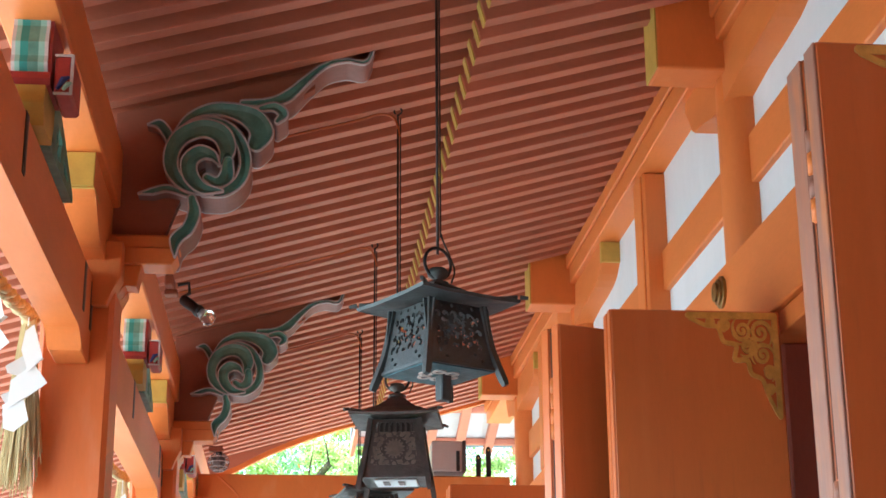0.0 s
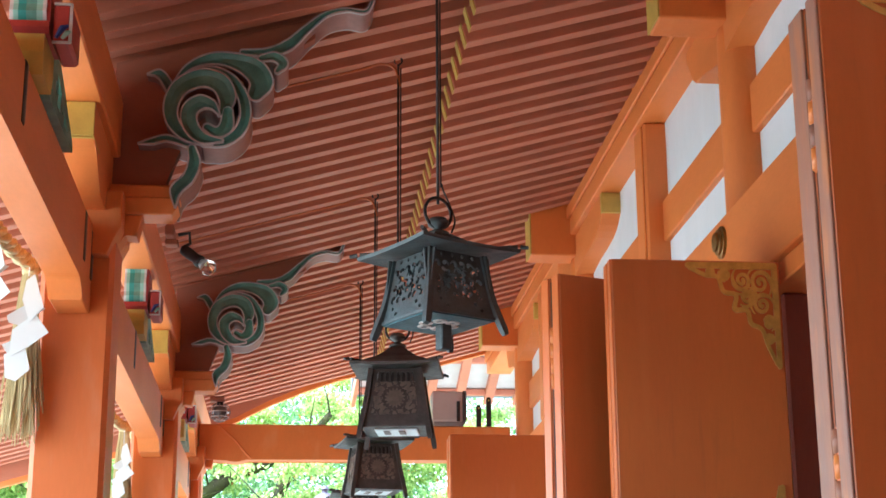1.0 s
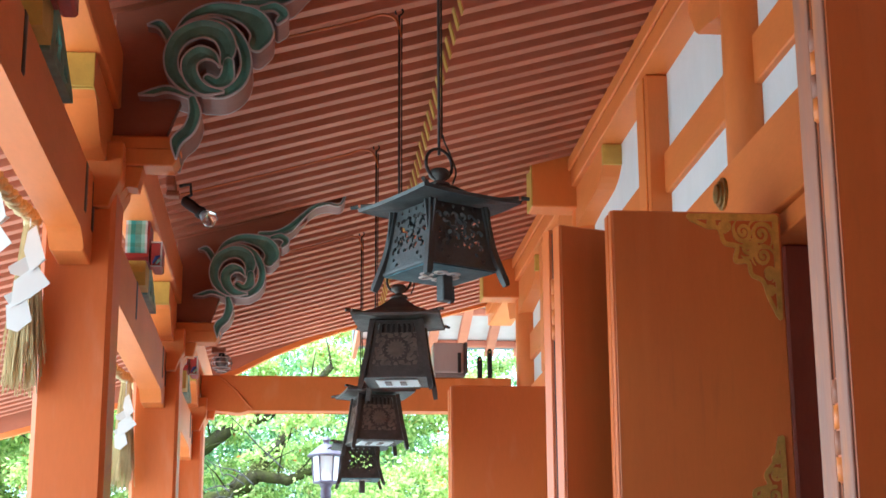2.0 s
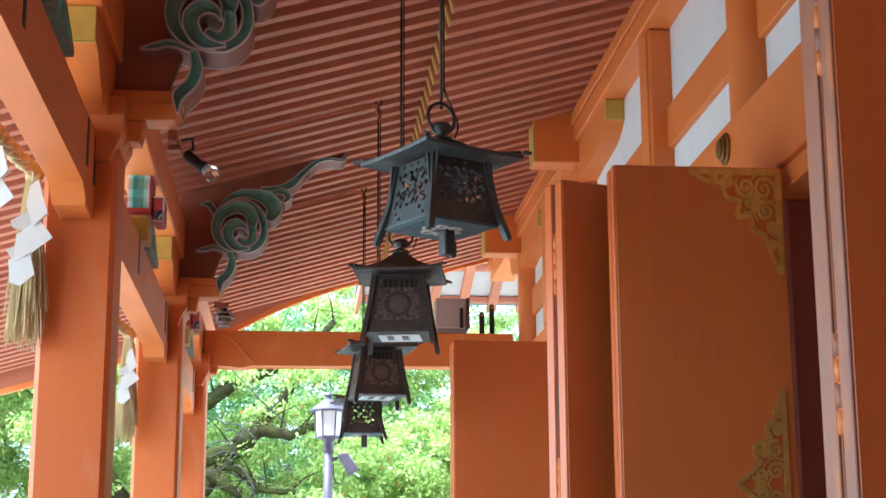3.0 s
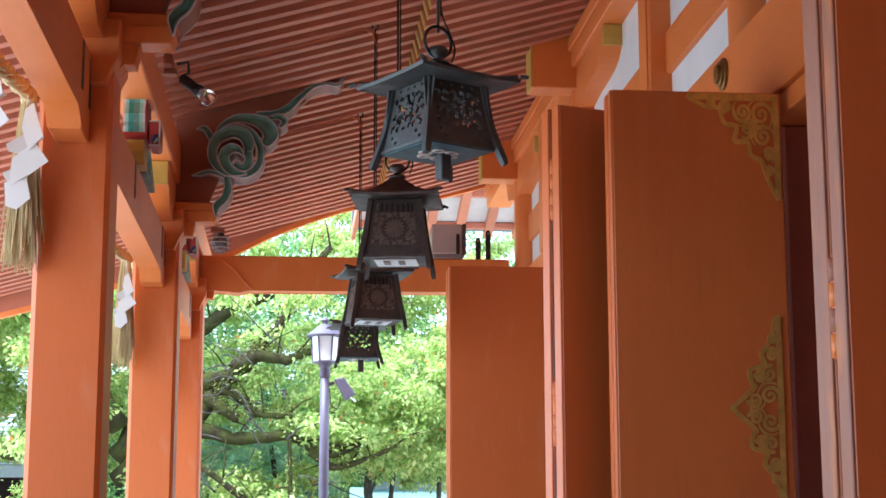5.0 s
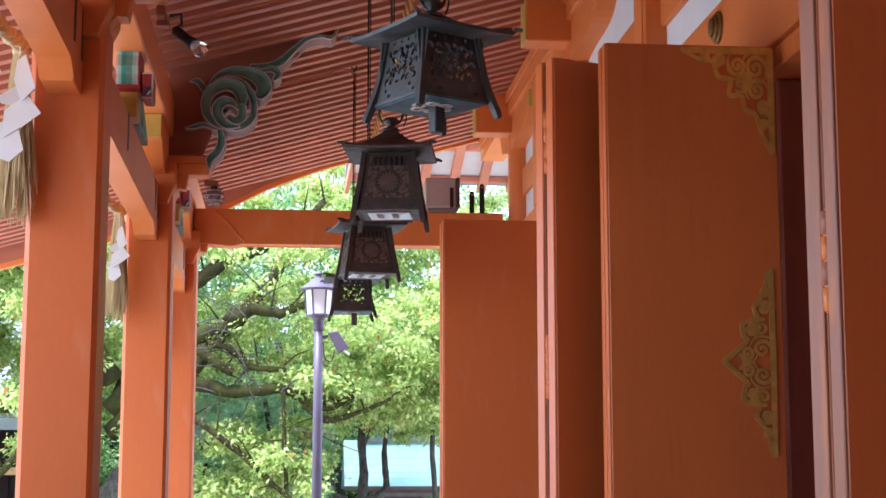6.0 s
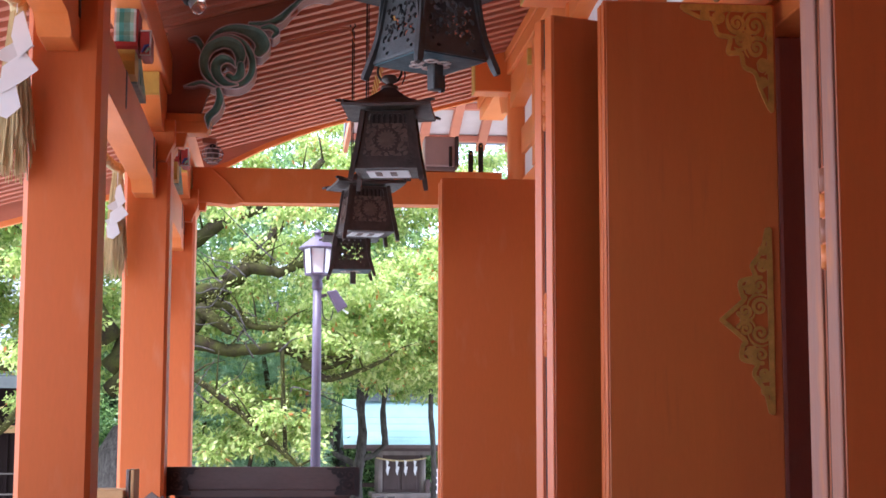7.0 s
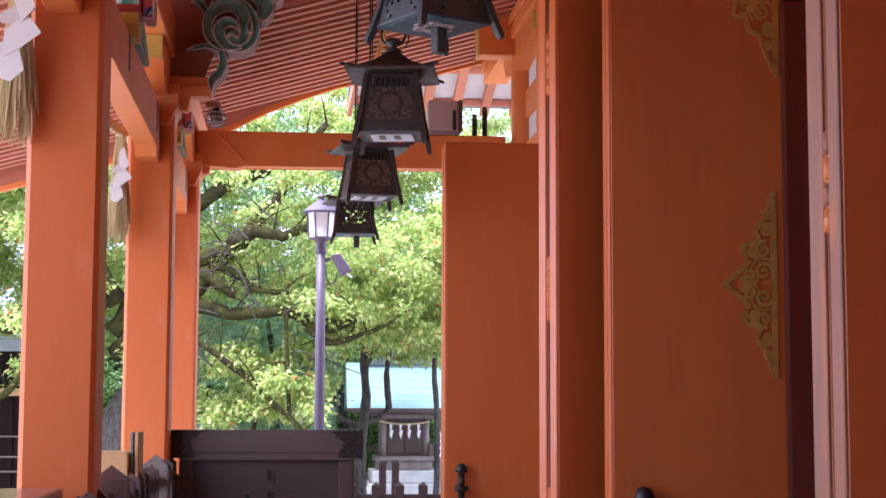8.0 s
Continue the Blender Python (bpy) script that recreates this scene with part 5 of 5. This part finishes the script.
# ---- old building on the far side ----
M_PALER = mat("pale_grey_shingles", (0.31, 0.335, 0.375), 0.6, var=0.2, scale=5, grain=0.1)
e = thing("side_hall", (-5.85, 26.0, 0), "dark wooden hall with a pale grey roof", "building")
part("wall", box(-2.4, 1.7, 0, 3.0, 0, 2.75, 0.02), M_WOODK, e, "dark wooden wall")
part("roof", prism([(-1.3, 2.42), (-0.5, 2.72), (0.5, 3.32), (1.3, 4.2), (1.3, 4.4), (0.4, 3.5), (-0.5, 2.90), (-1.3, 2.60)], "x", -3.0, 2.15, 0.02), M_PALER, e, "pale grey curved roof")
part("gable", prism([(-1.1, 2.2), (1.3, 2.2), (1.3, 4.1), (0.4, 3.2), (-0.5, 2.65), (-1.1, 2.42)], "x", 1.7, 1.8, 0.0), M_WOODK, e, "dark gable")
for k in range(22):
    t = k / 21
    yy = -1.29 + 2.55 * t
    zz = float(np.interp(yy, [-1.3, -0.5, 0.4, 1.3], [2.60, 2.90, 3.50, 4.40]))
    part("roof_course", tube([(-3.0, yy, zz + 0.006), (2.16, yy, zz + 0.006)], 0.017, 4), M_TILE, e)
part("beam", box(-2.4, 2.0, -0.25, -0.1, 1.75, 1.87, 0.01), M_PINE, e, "light edge beam")
for z in (0.55, 0.78, 1.1):
    part("rail", box(-2.4, 2.1, -0.30, -0.24, z, z + 0.025, 0.005), M_GREYW, e, "pale horizontal rail")
for i in range(12):
    part("slat", box(-2.2 + 0.33 * i, -2.14 + 0.33 * i, -0.04, -0.005, 0.1, 1.75, 0.004), M_WOODK, e)


# ---- trees ----
def limb(bm, pts, r0, r1, per=5, n=9, rough=0.12, seed=1):
    rnd = random.Random(seed)
    line = smooth_line(pts, per)
    k = len(line) - 1
    line = [p + np.array([rnd.uniform(-1, 1), rnd.uniform(-1, 1), rnd.uniform(-1, 1)]) * rough * r0 for p in line]
    tube([tuple(p) for p in line], [(r0 + (r1 - r0) * i / k) * rnd.uniform(0.88, 1.14) for i in range(k + 1)], n, bm)
    return line


def leaves(name, centres, per, radius, flat, size, m, parent, seed, droop=0.3, label=""):
    """Many single folded leaves round the centres, as one mesh."""
    rng = np.random.default_rng(seed)
    C = np.repeat(np.array(centres, float), per, axis=0)
    n = len(C)
    d = rng.normal(size=(n, 3))
    d /= np.linalg.norm(d, axis=1)[:, None]
    rad = radius * rng.random(n) ** 0.45 * rng.uniform(0.6, 1.25, n)
    P = C + d * rad[:, None] * np.array([1, 1, flat])
    ax = d * np.array([1, 1, 0.5]) + rng.normal(size=(n, 3)) * 0.8
    ax[:, 2] -= droop
    ax /= np.linalg.norm(ax, axis=1)[:, None]
    up = rng.normal(size=(n, 3)) * 0.6 + np.array([0, 0, 1.0])
    sd = np.cross(ax, up)
    sd /= np.linalg.norm(sd, axis=1)[:, None] + 1e-9
    nr = np.cross(sd, ax)
    L = size * rng.uniform(0.7, 1.35, n)[:, None]
    V = np.stack([P - ax * L * 0.5, P + sd * L * 0.24 + nr * L * 0.05, P + ax * L * 0.5, P - sd * L * 0.24 + nr * L * 0.05], axis=1).reshape(-1, 3)
    F = np.arange(4 * n).reshape(-1, 4)
    me = bpy.data.meshes.new(name)
    me.vertices.add(4 * n)
    me.vertices.foreach_set("co", V.ravel())
    me.loops.add(4 * n)
    me.loops.foreach_set("vertex_index", F.ravel())
    me.polygons.add(n)
    me.polygons.foreach_set("loop_start", np.arange(0, 4 * n, 4))
    me.polygons.foreach_set("loop_total", np.full(n, 4))
    me.update(calc_edges=True)
    ob = mesh_ob(name, me, m, parent, label)
    ob["kind"] = "stuff"
    return ob


def clumps(n, x, y, z, seed, spread=0.5, per=3):
    """Clump centres gathered in sprays."""
    rng = np.random.default_rng(seed)
    out = []
    for _ in range(n):
        c = np.array([rng.uniform(*x), rng.uniform(*y), rng.uniform(*z)])
        for _ in range(per):
            out.append(c + rng.normal(size=3) * np.array([spread, spread, spread * 0.35]))
    return out


cam_tree = thing("camphor_tree", (0, 0, 0), "old camphor tree with mossy limbs and fresh leaves", "tree")
bm = bmesh.new()
limb(bm, [(-2.55, 22.6, 0.0), (-2.25, 22.5, 1.0), (-1.85, 22.4, 2.0), (-1.7, 22.3, 3.0)], 0.50, 0.26, n=14, seed=2)
part("trunk", bm, M_BARKG, cam_tree, "thick grey furrowed trunk", True)
BOUGHS = [
    ([(-2.4, 22.3, 2.6), (-1.8, 22.2, 3.4), (-1.24, 22, 3.61), (-0.78, 22, 3.76), (-0.5, 21.9, 4.0), (-0.08, 21.8, 3.93), (0.24, 21.8, 4.06)], 0.15, 0.05),
    ([(-0.80, 22, 3.80), (-0.41, 22.1, 4.21), (-0.18, 22.2, 4.5), (0.01, 22.2, 4.95), (0.5, 22.3, 5.6)], 0.11, 0.04),
    ([(-2.3, 22.2, 2.7), (-1.6, 22, 2.9), (-1.24, 21.9, 3.19), (-1.01, 21.8, 3.49), (-0.69, 21.8, 3.38), (-0.45, 21.7, 3.17), (-0.01, 21.7, 3.14)], 0.11, 0.03),
    ([(-1.16, 21.8, 3.42), (-0.95, 21.7, 3.24), (-0.73, 21.7, 3.10)], 0.09, 0.05),
    ([(-2.4, 22.3, 2.3), (-1.7, 22, 2.9), (-1.27, 21.9, 2.98), (-0.69, 21.8, 2.84), (-0.08, 21.7, 2.89), (0.24, 21.7, 2.73), (0.61, 21.7, 2.64), (0.98, 21.7, 2.84)], 0.12, 0.04),
    ([(0.24, 21.7, 2.68), (0.56, 21.7, 2.47), (0.98, 21.7, 2.57), (1.4, 21.6, 2.75)], 0.06, 0.02),
    ([(-1.9, 22, 2.9), (-1.27, 21.6, 2.5), (-0.69, 21.5, 2.08), (-0.27, 21.4, 1.71), (0.19, 21.3, 1.29), (0.4, 21.3, 1.0)], 0.042, 0.032),
    ([(-0.04, 21.6, 2.85), (-0.02, 21.6, 2.2), (0.03, 21.5, 1.4)], 0.025, 0.03),
    ([(-2.2, 22.3, 3.0), (-1.6, 22.4, 4.0), (-1.25, 22.4, 4.45), (-0.8, 22.4, 4.75), (-0.3, 22.5, 4.95)], 0.14, 0.06),
    ([(-2.4, 22.2, 3.0), (-2.9, 22.0, 3.9), (-3.6, 21.8, 4.6), (-4.4, 21.7, 5.0)], 0.16, 0.05),
    ([(-2.6, 22.2, 2.2), (-3.2, 21.9, 2.9), (-3.7, 21.8, 2.6), (-4.3, 21.7, 2.9)], 0.10, 0.03),
    ([(-3.0, 22.2, 2.8), (-3.5, 21.9, 2.1), (-3.9, 21.9, 1.7), (-4.4, 21.8, 1.9)], 0.07, 0.03),
]
moss = []
rnd = random.Random(77)
for i in range(26):
    x, z = rnd.uniform(-1.6, 0.3), rnd.uniform(1.9, 4.7)
    q, d = np.array((x, rnd.uniform(21.2, 21.8), z)), np.array((rnd.uniform(-0.5, 0.5), rnd.uniform(-0.2, 0.2), rnd.uniform(-0.1, 0.5)))
    bm = bmesh.new()
    limb(bm, [q, q + d * 0.5 + np.array((rnd.uniform(-0.1, 0.1), 0, 0.06)), q + d, q + d * 1.6 + np.array((rnd.uniform(-0.15, 0.15), 0, rnd.uniform(-0.1, 0.2)))], 0.014, 0.005, n=5, seed=i)
    part("twig", bm, M_BARKG, cam_tree, "thin bare grey twig", True)
for i, (p, a, b) in enumerate(BOUGHS):
    bm = bmesh.new()
    line = limb(bm, p, a * 1.08, b * 1.08, seed=i + 3)
    rnd = random.Random(i + 50)
    for q in line[5::3]:
        d = np.array([rnd.uniform(-0.5, 0.5), rnd.uniform(-0.4, 0.2), rnd.uniform(-0.15, 0.6)])
        tube([tuple(q), tuple(q + d * 0.5 + np.array([0, 0, 0.05])), tuple(q + d)], [0.018, 0.012, 0.005], 5, bm)
    part("limb", bm, M_BARK, cam_tree, "mossy limb", True)
    moss += [q + np.array([0, 0, a * 0.6]) for q in line[2:]]
leaves("moss", moss, 30, 0.12, 0.8, 0.04, M_MOSS, cam_tree, 29, 0.6, label="moss and small ferns on the limbs")
cc = clumps(46, (-3.2, 3.6), (25.0, 27.5), (5.6, 9.2), 37, 0.45) + clumps(26, (-6.4, -3.4), (21.0, 23.5), (2.4, 6.5), 38, 0.45) + clumps(5, (-5.2, 2.6), (20.8, 22.0), (4.4, 7.2), 11, 0.45) + clumps(70, (-5.2, 0.9), (22.3, 24.4), (3.1, 7.4), 31, 0.42) + clumps(40, (0.4, 3.0), (23.2, 25.4), (3.6, 7.4), 32, 0.42) + clumps(4, (-1.6, 0.9), (22.6, 24.2), (2.7, 3.8), 12, 0.35) + clumps(40, (0.3, 3.0), (21.7, 22.9), (2.5, 4.1), 39, 0.32) + clumps(40, (-6.0, -2.2), (21.5, 24), (1.9, 5.2), 13, 0.45)
leaves("crown", cc, 235, 0.32, 0.6, 0.086, M_LEAF, cam_tree, 21, 0.7, label="fresh yellow-green leaves in sprays")

young = thing("young_tree", (1.18, 25.0, 0), "slim young tree with a pruned stub and bright leaves", "tree")
bm = bmesh.new()
limb(bm, [(0, 0, 0), (-0.06, 0, 0.8), (0.03, 0, 1.6), (0.0, 0, 2.4), (0.1, 0, 3.4)], 0.10, 0.05, seed=31)
part("trunk", bm, M_BARKG, young, "grey-brown lichened trunk", True)
for k, p in enumerate(([(0.0, 0, 1.35), (0.22, 0, 1.42), (0.42, 0, 1.60)], [(0.02, 0, 1.2), (-0.2, 0.1, 1.35), (-0.42, 0.1, 1.5), (-0.45, 0.1, 2.2)], [(0.0, 0, 2.2), (0.3, 0.1, 2.7), (0.8, 0.1, 3.1)], [(0.40, 0, 1.58), (0.36, 0, 2.1), (0.42, 0, 2.6)])):
    bm = bmesh.new()
    limb(bm, p, 0.055, 0.03, seed=40 + k)
    part("limb", bm, M_BARKG, young, "", True)
leaves("crown", clumps(22, (-0.6, 1.4), (-0.9, 0.7), (2.45, 3.6), 14, 0.32), 190, 0.32, 0.75, 0.092, M_LEAF, young, 22, 0.8, label="bright yellow-green leaves")
slim = thing("slim_tree", (2.22, 24.0, 0), "thin straight tree before the small shrine", "tree")
bm = bmesh.new()
limb(bm, [(0, 0, 0), (0.03, 0, 1.2), (-0.02, 0, 2.2), (0.05, 0, 3.4)], 0.055, 0.03, seed=33)
part("trunk", bm, M_BARKG, slim, "thin grey trunk", True)
leaves("crown", clumps(14, (-0.7, 0.9), (-0.6, 0.8), (2.6, 3.8), 15, 0.3), 150, 0.30, 0.75, 0.09, M_LEAF, slim, 23, 0.8, label="bright leaves")
grey = thing("grey_tree", (0.62, 28.5, 0), "leaning grey tree trunk behind the lamp", "tree")
bm = bmesh.new()
limb(bm, [(0, 0, 0), (0.02, 0, 1.0), (0.0, 0, 2.2)], 0.12, 0.09, seed=35)
part("trunk", bm, M_BARKG, grey, "grey furrowed trunk", True)
bm = bmesh.new()
limb(bm, [(0.35, 0.1, 0), (0.42, 0.1, 0.8), (0.30, 0.1, 1.7), (0.2, 0.1, 2.4)], 0.14, 0.08, seed=36)
part("trunk", bm, M_BARKG, grey, "grey furrowed trunk", True)
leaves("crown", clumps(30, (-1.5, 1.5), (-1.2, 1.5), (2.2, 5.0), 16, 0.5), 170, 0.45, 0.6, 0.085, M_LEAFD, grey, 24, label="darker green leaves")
dark = thing("dark_tree", (0.05, 27.2, 0), "dark forked tree trunk in the shade", "tree")
bm = bmesh.new()
limb(bm, [(0.45, 0, 0), (0.40, 0, 1.2), (0.22, 0, 2.2), (-0.05, 0, 3.1), (-0.2, 0, 4.0)], 0.16, 0.09, seed=38)
part("trunk", bm, mat("near_black_bark", (0.025, 0.02, 0.018), 0.9, var=0.4, scale=6, bump=0.8, bscale=20), dark, "near-black trunk", True)
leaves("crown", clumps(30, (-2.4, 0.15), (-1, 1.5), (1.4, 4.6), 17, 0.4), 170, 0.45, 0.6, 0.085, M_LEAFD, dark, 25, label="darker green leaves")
shrub = thing("light_shrub", (-0.49, 21.95, 0), "light green rounded shrub", "shrub")
bm = bmesh.new()
limb(bm, [(0.1, 0, 0), (0.0, 0, 0.9), (0.1, 0, 1.8)], 0.05, 0.02, seed=44)
part("stem", bm, M_BARK, shrub, "", True)
leaves("crown", clumps(15, (-0.4, 0.75), (-0.2, 0.6), (1.45, 2.45), 18, 0.22), 170, 0.28, 0.75, 0.088, M_LEAF, shrub, 26, 0.7, label="light green leaves")


def pine(x, y, z0, z1, w, seed):
    e = thing("pine_tree", (x, y, 0), "pine with soft blue-green needle tufts", "tree", "pines")
    bm = bmesh.new()
    limb(bm, [(0, 0, 0), (0.1, 0, z0), (0.0, 0, z1)], 0.09, 0.03, seed=seed)
    part("trunk", bm, M_BARK, e, "", True)
    rng = np.random.default_rng(seed)
    T = np.stack([rng.uniform(-w, w, 190), rng.uniform(-0.5, 0.5, 190), rng.uniform(z0, z1, 190)], axis=1)
    n, per = len(T), 60
    d = rng.normal(size=(n * per, 3))
    d[:, 2] = np.abs(d[:, 2]) * 1.1
    d /= np.linalg.norm(d, axis=1)[:, None]
    B = np.repeat(T, per, axis=0)
    s = np.cross(d, rng.normal(size=d.shape))
    s /= np.linalg.norm(s, axis=1)[:, None]
    V = np.stack([B - s * 0.005, B + s * 0.005, B + d * 0.19], axis=1).reshape(-1, 3)
    me = bpy.data.meshes.new("needles")
    me.from_pydata(V.tolist(), [], np.arange(len(V)).reshape(-1, 3).tolist())
    ob = mesh_ob("needles", me, M_NEEDLE, e, "blue-green needle tufts")
    ob["kind"] = "stuff"


pine(-0.32, 23.0, 1.9, 3.0, 1.0, 61)
pine(-0.2, 22.7, 0.85, 1.6, 0.85, 62)
pine(-1.4, 26.5, 1.2, 3.4, 0.7, 63)

# far woods: dense leaves, and a dark sheet painted as the shade behind them
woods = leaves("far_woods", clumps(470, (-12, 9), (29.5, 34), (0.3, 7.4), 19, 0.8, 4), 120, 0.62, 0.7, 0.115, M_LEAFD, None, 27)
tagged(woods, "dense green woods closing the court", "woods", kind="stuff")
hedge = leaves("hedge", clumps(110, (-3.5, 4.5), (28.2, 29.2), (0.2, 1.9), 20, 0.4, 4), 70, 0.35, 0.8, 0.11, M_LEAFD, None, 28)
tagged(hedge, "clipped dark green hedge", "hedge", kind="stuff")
# Dark green sheet: the woods' inner shade is put into its colour.
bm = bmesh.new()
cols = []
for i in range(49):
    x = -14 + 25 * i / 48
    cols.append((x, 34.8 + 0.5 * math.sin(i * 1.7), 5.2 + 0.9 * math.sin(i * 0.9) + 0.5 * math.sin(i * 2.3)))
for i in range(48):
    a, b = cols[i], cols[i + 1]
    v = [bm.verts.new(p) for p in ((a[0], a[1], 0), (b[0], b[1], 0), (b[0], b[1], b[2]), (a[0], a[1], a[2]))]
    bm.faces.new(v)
tagged(part("backdrop", bm, M_WOODSHADE), "dark sheet painted as the deep shade of the woods", "woods", kind="structure")
